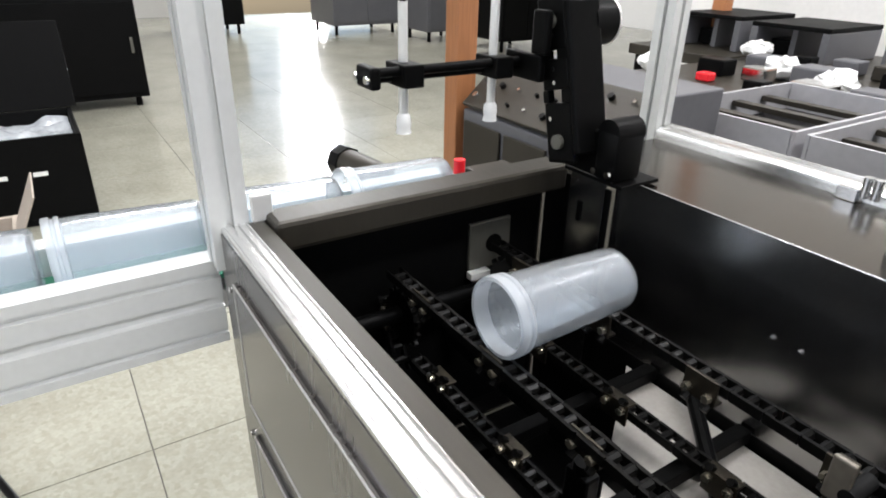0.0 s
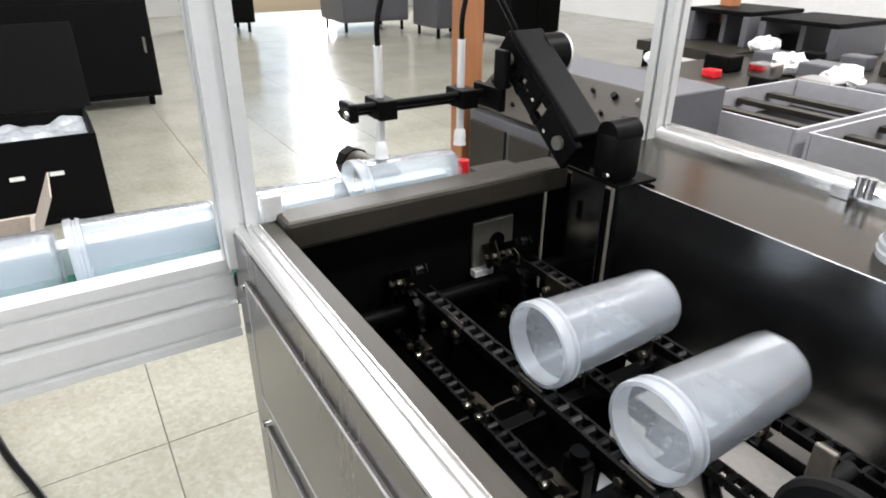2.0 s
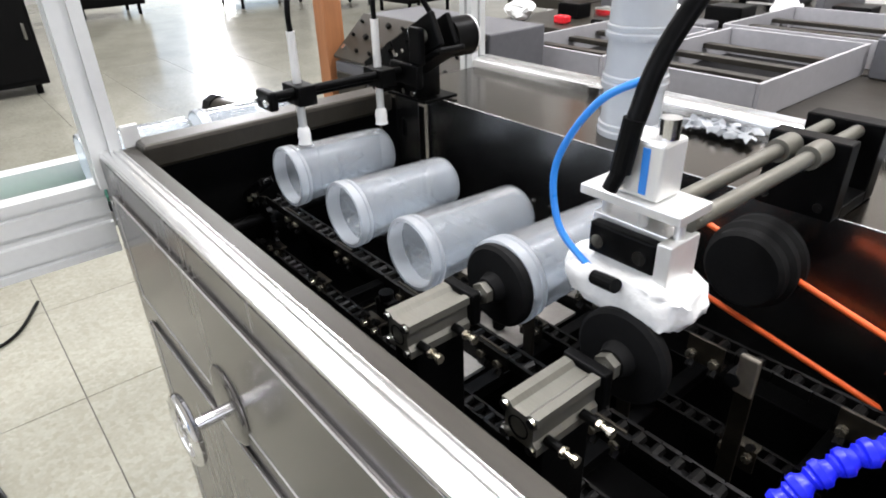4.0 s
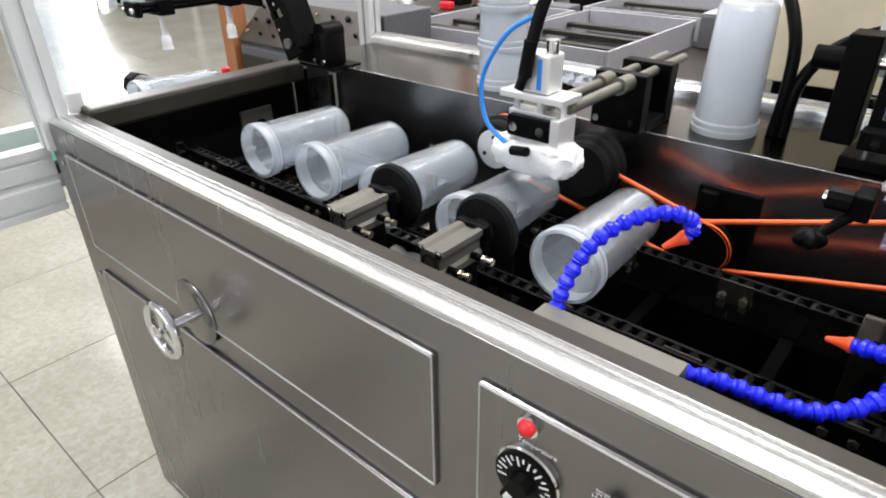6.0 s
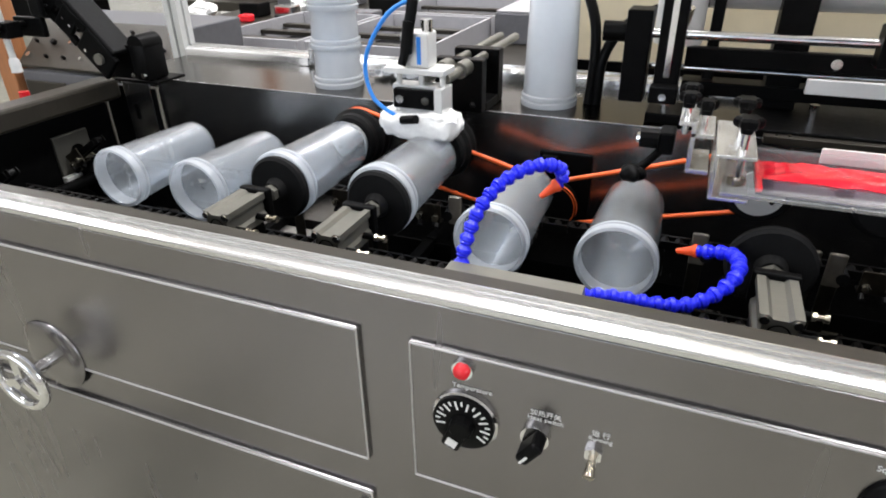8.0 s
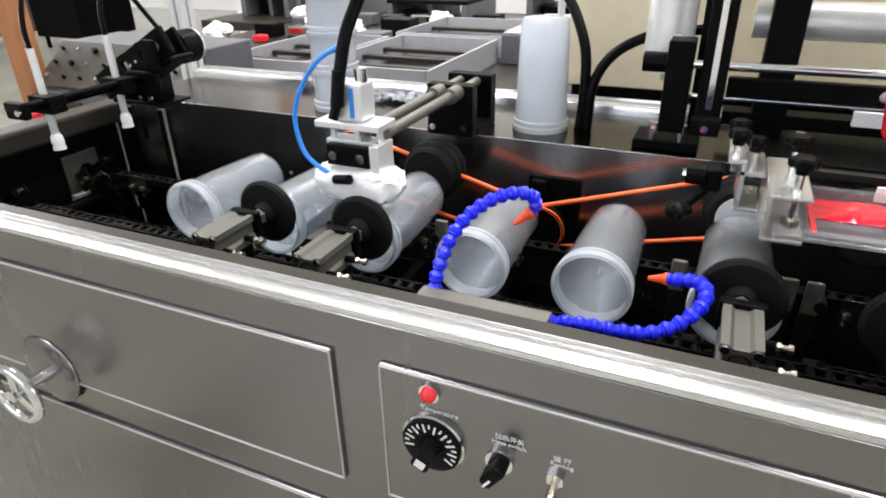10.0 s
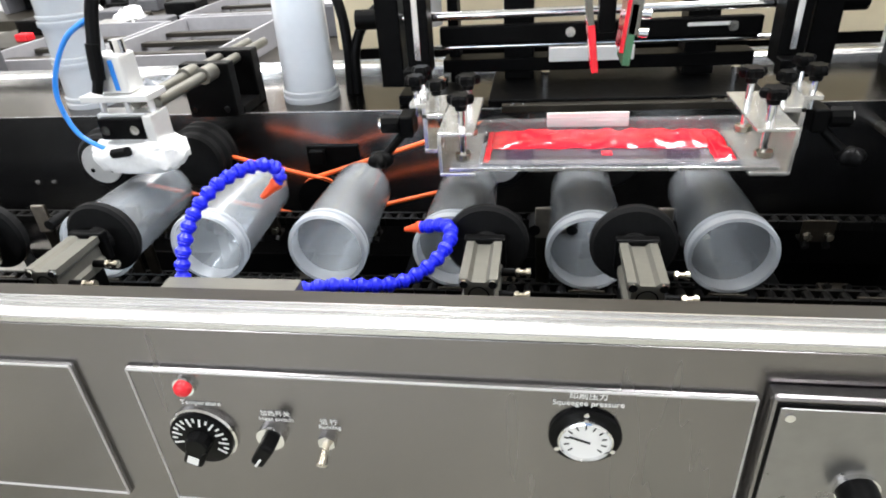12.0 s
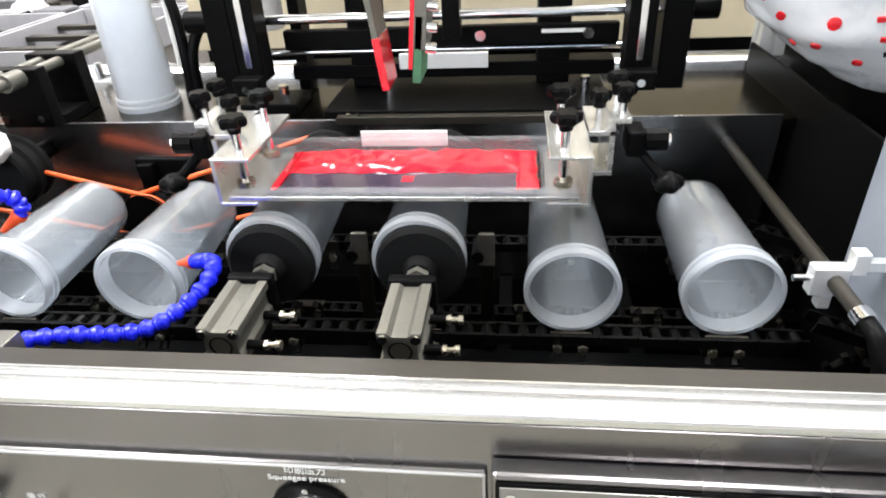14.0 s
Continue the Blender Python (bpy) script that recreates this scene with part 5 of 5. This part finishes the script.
def right_end():
    r = thing("stop_rod", "dark round stop rod held by a milled aluminium clamp", "rod")
    part("rod", rod(B(), (1.640, 0.4925, 0.93), (1.640, 0.14, 0.93), 0.0065, 20), BEAM, r, smooth=40)
    b = B()
    bx(b, 1.622, 1.650, 0.183, 0.196, 0.916, 0.942, 0.001)
    bx(b, 1.6502, 1.662, 0.183, 0.196, 0.936, 0.956, 0.001)
    bx(b, 1.632, 1.642, 0.184, 0.195, 0.902, 0.9158, 0.001)
    bx(b, 1.6622, 1.6798, 0.185, 0.194, 0.938, 0.948, 0.001)
    part("clamp", b, ALU_MATT, r)
    part("screw", rod(B(), (1.622, 0.189, 0.93), (1.609, 0.189, 0.93), 0.003, 12), CHROME, r)
    part("fitting", rod(B(), (1.640, 0.14, 0.93), (1.640, 0.127, 0.93), 0.009, 16), CHROME, r, smooth=40)
    part("hose", pipe(B(), curve_pts([(1.640, 0.128, 0.93), (1.641, 0.112, 0.925), (1.645, 0.096, 0.89), (1.645, 0.09, 0.80)], 10), 0.007, 10), BLACK_PAINT, r, smooth=60)
    tagged(box_part("chute_sheet", BLUESHEET, None, 1.680, 1.684, 0.055, 0.25, 0.885, 1.06, 0.001), "plain blue-grey sheet standing beside the stop rod", "sheet")
    tagged(box_part("end_wall", BLACK_PAINT, None, 1.718, 1.723, 0.054, 0.70, 0.60, 0.999, 0.001), "black sheet closing the end of the well", "sheet")
    # printed sack lying over the end sheet
    def sack_point(d):
        return Vector((0.235 * d.x, 0.15 * d.y, 0.155 * d.z)) + 0.016 * noise.noise_vector(d * 2.2) + 0.005 * noise.noise_vector(d * 7)
    b = B()
    bmesh.ops.create_icosphere(b, subdivisions=5, radius=1)
    for v in b.verts:
        v.co = sack_point(v.co.copy())
    sk = tagged(part("printed_sack", b, SACK, None, smooth=80), "white woven sack with red printed blobs on the end sheet", "sack")
    sk.matrix_basis = pose(1.835, 0.45, 1.158, 0, 0, 0)

    def on_sack(name, u, v, bm_of, material):
        a, e = radians(u), radians(v)
        d = Vector((math.cos(a) * math.cos(e), math.sin(a) * math.cos(e), math.sin(e)))
        n = (sack_point((d + Vector((-math.sin(a), math.cos(a), 0)) * 0.05).normalized()) - sack_point(d)).normalized()
        w = (sack_point((d + Vector((0, 0, 1)) * 0.05).normalized()) - sack_point(d)).normalized()
        nrm = n.cross(w).normalized()
        if nrm.dot(d) < 0:
            nrm = -nrm
        up = nrm.cross(n).normalized()
        m = Matrix((n, up, nrm)).transposed().to_4x4()
        part(name, bm_of(Matrix.Translation(sack_point(d) + nrm * 0.0012) @ m), material, sk, smooth=40)
    for u, v, r in ((198, -14, 0.010), (203, -24, 0.011), (210, -10, 0.013), (214, -36, 0.012), (219, -22, 0.014), (222, -44, 0.011), (226, -8, 0.012), (200, -40, 0.010)):
        on_sack("printed_blob", u, v, lambda m, r=0.46 * r: lathe(B(), [(-0.006, r), (0.001, r * 0.9), (0.0018, 0.0)], 18, m), RED)
    for i in range(3):
        for k in range(5):
            on_sack("lettering_bar", 231 + 6.5 * k, -20 - 9 * i, lambda m, k=k: bx(B(), -0.006 - 0.002 * (k % 2), 0.006, -0.0022, 0.0022, -0.004, 0.001, 0.0, m), RED if i < 2 else BLACK_PAINT)


right_end()


# ---------- the hall's other things ----------
def cabinet_block(name, label, cat, x0, x1, y0, y1, z0, z1, material, doors=2, feet=0.08):
    """A machine or cabinet in the distance: body on feet with door sheets and handles on the side facing the camera (+x)."""
    c = thing(name, label, cat)
    box_part("body", material, c, x0, x1, y0, y1, z0 + feet, z1, 0.01)
    n = max(1, doors)
    w = (y1 - y0 - 0.04) / n
    for k in range(n):
        a = y0 + 0.02 + k * w
        d = box_part("door", material, c, x1 + 0.001, x1 + 0.014, a + 0.008, a + w - 0.008, z0 + feet + 0.04, z1 - 0.05, 0.003)
        box_part("handle", CYL_ALU, d, x1 + 0.015, x1 + 0.03, a + w - 0.06, a + w - 0.04, (z0 + z1) / 2, (z0 + z1) / 2 + 0.12, 0.003)
    for x in (x0 + 0.05, x1 - 0.1):
        for y in (y0 + 0.05, y1 - 0.1):
            rod_part("foot", BLACK, c, (x + 0.02, y + 0.02, 0), (x + 0.02, y + 0.02, z0 + feet + 0.001), 0.025, 12)
    return c


def background():
    cabinet_block("machine_block", "dark grey machine cabinet on feet across the hall", "machine", -5.8, -5.0, -1.6, 0.62, 0, 0.86, DARKBOX, 1)
    for k, (y, z) in enumerate(((-1.2, 0.9), (-0.55, 0.9), (0.1, 0.9))):
        bn = thing("parts_bin", "small bin of bright metal parts on the far machine", "bin")
        box_part("tray", GREYBOX, bn, -5.6, -5.2, y, y + 0.5, 0.862, 0.92, 0.004)
        for i in range(9):
            xx, yy = -5.55 + 0.32 * random.random(), y + 0.05 + 0.38 * random.random()
            rod_part("metal_part", CHROME if i % 2 else ALU_MATT, bn, (xx, yy, 0.921), (xx, yy, 0.96 + 0.05 * random.random()), 0.02 + 0.015 * random.random(), 12)
    # open black crate with wrapped goods
    c = thing("black_crate", "open black crate with film-wrapped goods inside", "crate")
    x0, x1, y0, y1, z1 = -3.25, -2.66, -0.75, -0.02, 0.42
    box_part("base", DARKBOX, c, x0, x1, y0, y1, 0.0, 0.03, 0.004)
    for a in ((x0, x0 + 0.02, y0, y1), (x1 - 0.02, x1, y0, y1), (x0 + 0.021, x1 - 0.021, y0, y0 + 0.02), (x0 + 0.021, x1 - 0.021, y1 - 0.02, y1)):
        box_part("side", DARKBOX, c, *a, 0.031, z1, 0.003)
    b = bx(B(), -0.015, 0.015, y0 - 0.2, y1 + 0.03, 0, 0.44, 0.004, Matrix.Translation((x0, 0, z1 + 0.002)) @ Matrix.Rotation(radians(-14), 4, "Y"))
    part("lid", b, DARKBOX, c, "raised black lid")
    for y in (-0.38, -0.22):
        b = bx(B(), x1 + 0.001, x1 + 0.003, y - 0.03, y + 0.03, 0.24, 0.26, 0.0)
        part("sticker", b, CLOTH, c)
    b = B()
    bmesh.ops.create_grid(b, x_segments=30, y_segments=30, size=0.5)
    for v in b.verts:
        v.co = Vector((x0 + 0.025 + (v.co.x + 0.5) * (x1 - x0 - 0.05), y0 + 0.025 + (v.co.y + 0.5) * (y1 - y0 - 0.05), 0.36 + 0.05 * noise.noise(v.co * 7)))
    tagged(part("film_cover", b, PLASTIC_BAG, None, smooth=40), "crumpled clear film over goods in the black crate", "film")
    bxn = thing("carton", "open grey cardboard carton on the floor by the conveyor", "carton")
    for a in ((-1.9, -1.5, -0.62, -0.60, 0, 0.34), (-1.9, -1.5, -0.32, -0.30, 0, 0.34), (-1.9, -1.88, -0.6, -0.32, 0, 0.34), (-1.52, -1.5, -0.6, -0.32, 0, 0.34)):
        box_part("side", PAPER, bxn, *a, 0.002)
    part("flap", bx(B(), -0.14, 0.14, -0.006, 0.0, 0, 0.18, 0.001, Matrix.Translation((-1.7, -0.3, 0.34)) @ Matrix.Rotation(radians(-25), 4, "X")), PAPER, bxn)
    # far machines
    for k, (x, y, w, d, h, mt) in enumerate(((-8.9, 4.3, 0.9, 1.1, 1.3, GREYBOX), (-7.6, 5.0, 0.7, 0.7, 1.2, GREYBOX), (-9.6, 2.2, 0.8, 0.9, 1.1, DARKBOX), (-6.4, 5.4, 0.8, 0.8, 1.3, DARKBOX))):
        cabinet_block("floor_machine", "tall grey machine standing across the shiny floor", "machine", x - w / 2, x + w / 2, y - d / 2, y + d / 2, 0, h, mt, 2, 0.14)
    # orange-brown column and console of the neighbouring machine
    tagged(box_part("column", WOOD, None, -0.70, -0.645, 0.74, 0.80, 0.0, 4.19, 0.004), "orange-brown painted column beside the console", "column")
    for x, y in ((-1.29, 2.67), (-0.10, 2.74)):
        tagged(box_part("column", WOOD, None, x - 0.035, x + 0.035, y - 0.03, y + 0.03, 0.0, 4.19, 0.004), "orange-brown painted column among the benches", "column")
    co = thing("control_console", "grey control console with sloped panel of knobs", "console")
    box_part("body", GREYBOX, co, -0.62, -0.12, 0.746, 1.05, 0.0, 0.875, 0.006)
    for x0, x1 in ((-0.605, -0.46), (-0.445, -0.30), (-0.285, -0.14)):
        box_part("door", BEAM, co, x0, x1, 0.738, 0.745, 0.10, 0.85, 0.003)
    m = Matrix.Translation((0, 0.75, 0.879)) @ Matrix.Rotation(radians(42), 4, "X")
    pn = part("sloped_panel", bx(B(), -0.62, -0.12, 0.0, 0.15, 0.0, 0.012, 0.002, m), BEAM, co)
    box_part("hood", GREYBOX, co, -0.62, -0.12, 0.865, 1.05, 0.876, 0.985, 0.004)
    for i in range(3):
        for k in range(8):
            p = m @ Vector((-0.59 + 0.062 * k, 0.03 + 0.045 * i, 0.012))
            q = m @ Vector((-0.59 + 0.062 * k, 0.03 + 0.045 * i, 0.021))
            part("knob", rod(B(), p, q, 0.0045 + 0.003 * ((i * 5 + k * 3) % 4 == 0), 12), CHROME if (i + k) % 3 == 0 else BLACK_PAINT, pn)
    # neighbouring bench behind the rear rail, with open grey housings
    bench = thing("assembly_bench", "long grey bench strewn with open steel housings", "bench")
    box_part("top", BEAM, bench, -0.40, 0.80, 1.06, 1.64, 0.80, 0.845, 0.004)
    for x in (-0.38, 0.72):
        for y in (1.08, 1.56):
            box_part("leg", BLACK, bench, x, x + 0.05, y, y + 0.05, 0, 0.799, 0.002)
    for x0, x1, y0 in ((-0.93, 0.80, 1.66), (-1.45, -0.95, 2.25)):
        rear = thing("rack_bench", "dark workshop bench with racks and loose parts on it", "bench")
        box_part("top", BEAM, rear, x0, x1, y0, 2.95, 0.80, 0.845, 0.004)
        for x in (x0 + 0.02, x1 - 0.08):
            for y in (y0 + 0.03, 2.86):
                box_part("leg", BLACK, rear, x, x + 0.05, y, y + 0.05, 0, 0.799, 0.002)

    def housing(x0, x1, y0, y1, h, mt, bars):
        t = thing("steel_housing", "open grey sheet-steel housing lying on the bench", "housing", "open housings")
        for a in ((x0, x0 + 0.008, y0, y1), (x1 - 0.008, x1, y0, y1), (x0 + 0.009, x1 - 0.009, y0, y0 + 0.008), (x0 + 0.009, x1 - 0.009, y1 - 0.008, y1)):
            box_part("side", mt, t, *a, 0.846, 0.846 + h, 0.001)
        box_part("bottom", BLACK, t, x0 + 0.009, x1 - 0.009, y0 + 0.009, y1 - 0.009, 0.8465, 0.852, 0.001)
        for k in range(bars):
            y = y0 + (k + 1) * (y1 - y0) / (bars + 1)
            box_part("cross_bar", BEAM, t, x0 + 0.01, x1 - 0.01, y - 0.015, y + 0.015, 0.853 + h * 0.45, 0.853 + h * 0.62, 0.001)
    housing(-0.29, 0.02, 1.10, 1.60, 0.075, GREYLIGHT, 3)
    housing(0.04, 0.40, 1.10, 1.65, 0.075, GREYLIGHT, 3)
    housing(-0.02, 0.40, 1.72, 2.18, 0.07, GREYLIGHT, 2)
    for x0, y0 in ((0.42, 1.62), (0.60, 1.66)):
        t = thing("grey_box", "closed grey sheet-steel box on the bench", "box")
        box_part("body", GREYBOX, t, x0, x0 + 0.16, y0, y0 + 0.52, 0.846, 0.94, 0.004)
        box_part("lid", GREYLIGHT, t, x0 + 0.004, x0 + 0.156, y0 + 0.004, y0 + 0.516, 0.941, 0.947, 0.002)
    # racks in front of the white wall
    for x0, w, h in ((-1.34, 0.31, 0.125), (-0.98, 0.33, 0.115), (-0.45, 0.42, 0.085), (0.25, 0.5, 0.14)):
        r = thing("grey_rack", "open grey equipment rack standing on the bench", "rack")
        for a in ((x0, x0 + 0.03), (x0 + w - 0.03, x0 + w)):
            box_part("side", GREYBOX, r, *a, 2.45, 2.85, 0.846, 0.846 + h, 0.003)
        box_part("top", DARKBOX, r, x0, x0 + w, 2.45, 2.85, 0.847 + h, 0.865 + h, 0.003)
        box_part("divider", GREYBOX, r, x0 + w / 2 - 0.012, x0 + w / 2 + 0.012, 2.5, 2.85, 0.846, 0.846 + h, 0.002)
        box_part("unit", BLACK_PAINT, r, x0 + 0.04, x0 + w / 2 - 0.02, 2.55, 2.84, 0.847, 0.847 + h * 0.55, 0.004)
    for k in range(26):
        x, y = (-0.86 + 0.055 * k + 0.03 * random.random(), 1.70 + 0.16 * (k % 3) + 0.06 * random.random()) if k < 15 else (-0.85 + 0.15 * (k - 15), 2.28 + 0.06 * random.random())
        mt = (CLOTH, BLACK_PAINT, GREYBOX, RED if k == 3 else BEAM, CHROME)[k % 5]
        t = thing("workshop_part", ("crumpled white rag", "small black housing", "grey machined block", "red plastic cap" if k == 3 else "dark steel offcut", "bright metal part")[k % 5] + " lying on the cluttered bench", "part")
        s = (0.025 + 0.03 * random.random()) * (0.5 if k == 3 else 1)
        b = B()
        if k % 5 == 0:
            bmesh.ops.create_icosphere(b, subdivisions=3, radius=1)
            for v in b.verts:
                p = v.co.copy()
                v.co = Vector((x + 0.06 * p.x, y + 0.05 * p.y, 0.885 + 0.035 * p.z)) + 0.025 * noise.noise_vector(p * 2 + Vector((k, 0, 0)))
        else:
            bx(b, x, x + 2.4 * s, y, y + 2 * s, 0.846, 0.846 + 1.3 * s, 0.006)
        part("body", b, mt, t)
    # cream board with dark plinth behind the print head
    cb = thing("cream_board", "tall cream board on a black stand behind the print head", "board")
    box_part("board", CREAM, cb, 0.83, 2.6, 0.79, 0.80, 0.985, 1.75, 0.002)
    box_part("plinth", BLACK_PAINT, cb, 0.84, 2.6, 0.801, 0.86, 0.0, 1.60, 0.004)
    # cable on the floor
    tagged(part("floor_cable", pipe(B(), curve_pts([(-1.6, -0.75, 0.012), (-1.29, -0.56, 0.012), (-0.98, -0.465, 0.012), (-0.72, -0.377, 0.012), (-0.45, -0.33, 0.012), (-0.2, -0.40, 0.012), (-0.05, -0.7, 0.012)], 10), 0.010, 8), BLACK_PAINT, None, smooth=60), "black cable lying across the floor tiles", "cable")
    tagged(part("floor_cable", pipe(B(), curve_pts([(-1.55, -0.5, 0.01), (-1.31, -0.405, 0.01), (-1.27, -0.276, 0.01), (-1.33, -0.185, 0.01), (-1.5, -0.1, 0.01)], 10), 0.006, 8), BLACK_PAINT, None, smooth=60), "black cable curled on the floor under the conveyor", "cable")
    # scrap of film on the deck
    b = B()
    bmesh.ops.create_grid(b, x_segments=24, y_segments=16, size=0.5)
    for v in b.verts:
        u, w = v.co.x, v.co.y
        v.co = Vector((0.545 + 0.10 * u + 0.02 * noise.noise(Vector((u * 5, w * 5, 2))), 0.665 + 0.05 * w + 0.02 * noise.noise(Vector((u * 5, w * 5, 8))), 0.963 + 0.014 * abs(noise.noise(Vector((u * 8, w * 8, 5)))) ))
    tagged(part("film_scrap", b, PLASTIC_BAG, None, smooth=30), "crumpled scrap of clear film on the steel deck", "film")
    tagged(part("thin_post", rod(B(), (0.832, 0.72, 0.979), (0.832, 0.72, 1.9), 0.006, 14), WHITE, None, smooth=40), "thin white post on the rear rail", "post")


background()


# ---------- moving ----------
T = 1.489  # one working cycle


def ease(u):
    u = max(0.0, min(1.0, u))
    return u * u * (3 - 2 * u)


def phase(t):
    """How many pitches the chain has gone: one every 1.5 s, rests between."""
    k = math.floor((t + 0.75) / T)
    return k - 1 + ease((t - T * k + 0.30) / 0.58)


def clamped(t):
    u = t % T
    return ease((u - 0.30) / 0.16) * (1 - ease((u - 1.04) / 0.12))


def lifted(t):
    """The jar drops back into its nest just before the disc lets go."""
    u = t % T
    return ease((u - 0.30) / 0.16) * (1 - ease((u - 1.01) / 0.08))


TICKS = sorted({t for t in {round(round((T * k + d) * 30) / 30, 4) for k in range(-1, 11) for d in (-0.4, -0.3, -0.2, -0.1, 0.0, 0.1, 0.2, 0.28, 0.36, 0.46, 0.6, 0.9, 1.0, 1.1, 1.16)} if 0 <= t <= 14} | {0.0, 14.0})


def loop_pose(s):
    """A nest's place on the chain's loop, s stations from station 0."""
    x0, x1, r, zc, y = 0.045, 1.70, 0.044, 0.797, RIM_Y
    x = station(s)
    if x < x0:
        a = (x0 - x) / r
        if a <= math.pi:
            return pose(x0 - r * math.sin(a), y, zc + r * math.cos(a), 0, -math.degrees(a), 0)
        return pose(x0 + (a - math.pi) * r, y, zc - r, 0, -180, 0)
    if x > x1:
        a = (x - x1) / r
        if a <= math.pi:
            return pose(x1 + r * math.sin(a), y, zc + r * math.cos(a), 0, math.degrees(a), 0)
        return pose(x1 - (a - math.pi) * r, y, zc - r, 0, 180, 0)
    return pose(x, y, zc + r)


ARM_KEYS = [(0.0, -14), (0.1, -36), (0.2, -56), (0.3, -60), (0.4, -60), (0.45, -60), (0.5, -54), (0.6, -36), (0.7, -10), (0.8, 19), (0.9, 46), (1.0, 62), (1.1, 63), (1.2, 50), (1.3, 29), (1.4, 8), (1.489, -14)]


def arm_angle(t):
    u = t % T
    for (a, p), (b, q) in zip(ARM_KEYS, ARM_KEYS[1:]):
        if a <= u <= b:
            return p + (q - p) * (u - a) / (b - a)
    return -14


def head_at(t):
    a = radians(arm_angle(t))
    return Vector((ARM_L * math.sin(a), 0, ARM_L * math.cos(a)))


def jar_pose(j, t):
    """Jar j: waits on the belt, is lifted at 1.5 j + 0.5, laid in its nest at 1.5 j + 1.08, then rides the chain."""
    up, down = T * j + 0.47, T * j + 1.04
    if t < up:
        # queue: one place forward after each jar is lifted
        q = 0.0
        for i in range(0, j):
            q += 1 - ease((t - (T * i + 0.62)) / 0.5)
        return pose(-0.112, RIM_Y - 0.012 - 0.180 * q, 0.910)
    if t < down:
        h = head_at(t) + PV + HEAD
        u = ease((t - up) / (down - up))
        return pose(h.x - 0.002, RIM_Y - 0.012 + 0.012 * u, h.z - 0.074 - 0.0415)
    s = phase(t) - j
    x, y, z = station(s), RIM_Y, RIM_Z
    near = round(s)
    if near in CLAMPS and abs(s - near) < 0.02:
        z += 0.028 * lifted(t)
        y += 0.006 * lifted(t)
    yaw = 0.0
    if j == 2:
        w = ease((t - 8.78) / 0.2) * (1 - ease((t - 9.35) / 0.4))
        yaw = -66 * w
        return Matrix.Translation((x - 0.005 * w, y + 0.081 - 0.01 * w, z + 0.035 * w)) @ pose(0, 0, 0, 0, 0, yaw) @ pose(0, -0.081, 0)
    return pose(x, y, z)


def cyclic(t, keys):
    u = t % T
    for (a, p), (b, q) in zip(keys, keys[1:]):
        if a <= u <= b:
            return p + (q - p) * ease((u - a) / (b - a))
    return keys[0][1]


STROKE = [(0.0, 0.024), (0.07, 0.006), (0.17, -0.016), (0.27, -0.024), (0.45, -0.012), (0.58, 0.0), (0.86, 0.034), (1.06, 0.066), (1.16, 0.077), (1.36, 0.077), (1.46, 0.042), (1.489, 0.024)]
WIPE = [(0.0, 0.30), (0.42, 0.376), (0.55, 0.374), (1.0, 0.230), (1.06, 0.230), (1.5, 0.30)]


def screen_x(t):
    base = 1.088 + 0.014 * ease((t - 9.0) / 3.0) + 0.008 * ease((t - 12.5) / 1.0)
    u = t % T
    for (a, p), (b, q) in zip(STROKE, STROKE[1:]):
        if a <= u <= b:
            return base + p + (q - p) * (u - a) / (b - a)
    return base + STROKE[0][1]


def dense(step=0.1):
    return [round(i * step, 3) for i in range(int(round(14 / step)) + 1)]


def motions():
    grid = sorted(set(TICKS) | set(dense(0.1)))
    for j, ob in TUBES:
        walk(ob, [(t, jar_pose(j, t)) for t in grid])
    for n, ob in NESTS:
        walk(ob, [(t, loop_pose(phase(t) - n)) for t in TICKS])
    for s, h in CLAMPS.items():
        walk(h, [(t, pose(0, 0.088 + 0.024 * clamped(t), 0)) for t in TICKS])
    walk(ARM, [(t, pose(0, 0, 0, 0, arm_angle(t), 0)) for t in dense(0.1)])
    walk(ARM_HEAD, [(t, Matrix.Translation(head_at(t))) for t in dense(0.1)])
    walk(WIPER, [(t, pose(0.707, y, 1.008)) for t, y in [(t, cyclic(t, WIPE)) for t in dense(0.1)]])
    walk(CARRIAGE, [(t, pose(x, 0, 0)) for t, x in [(t, screen_x(t)) for t in dense(0.1)]])


motions()
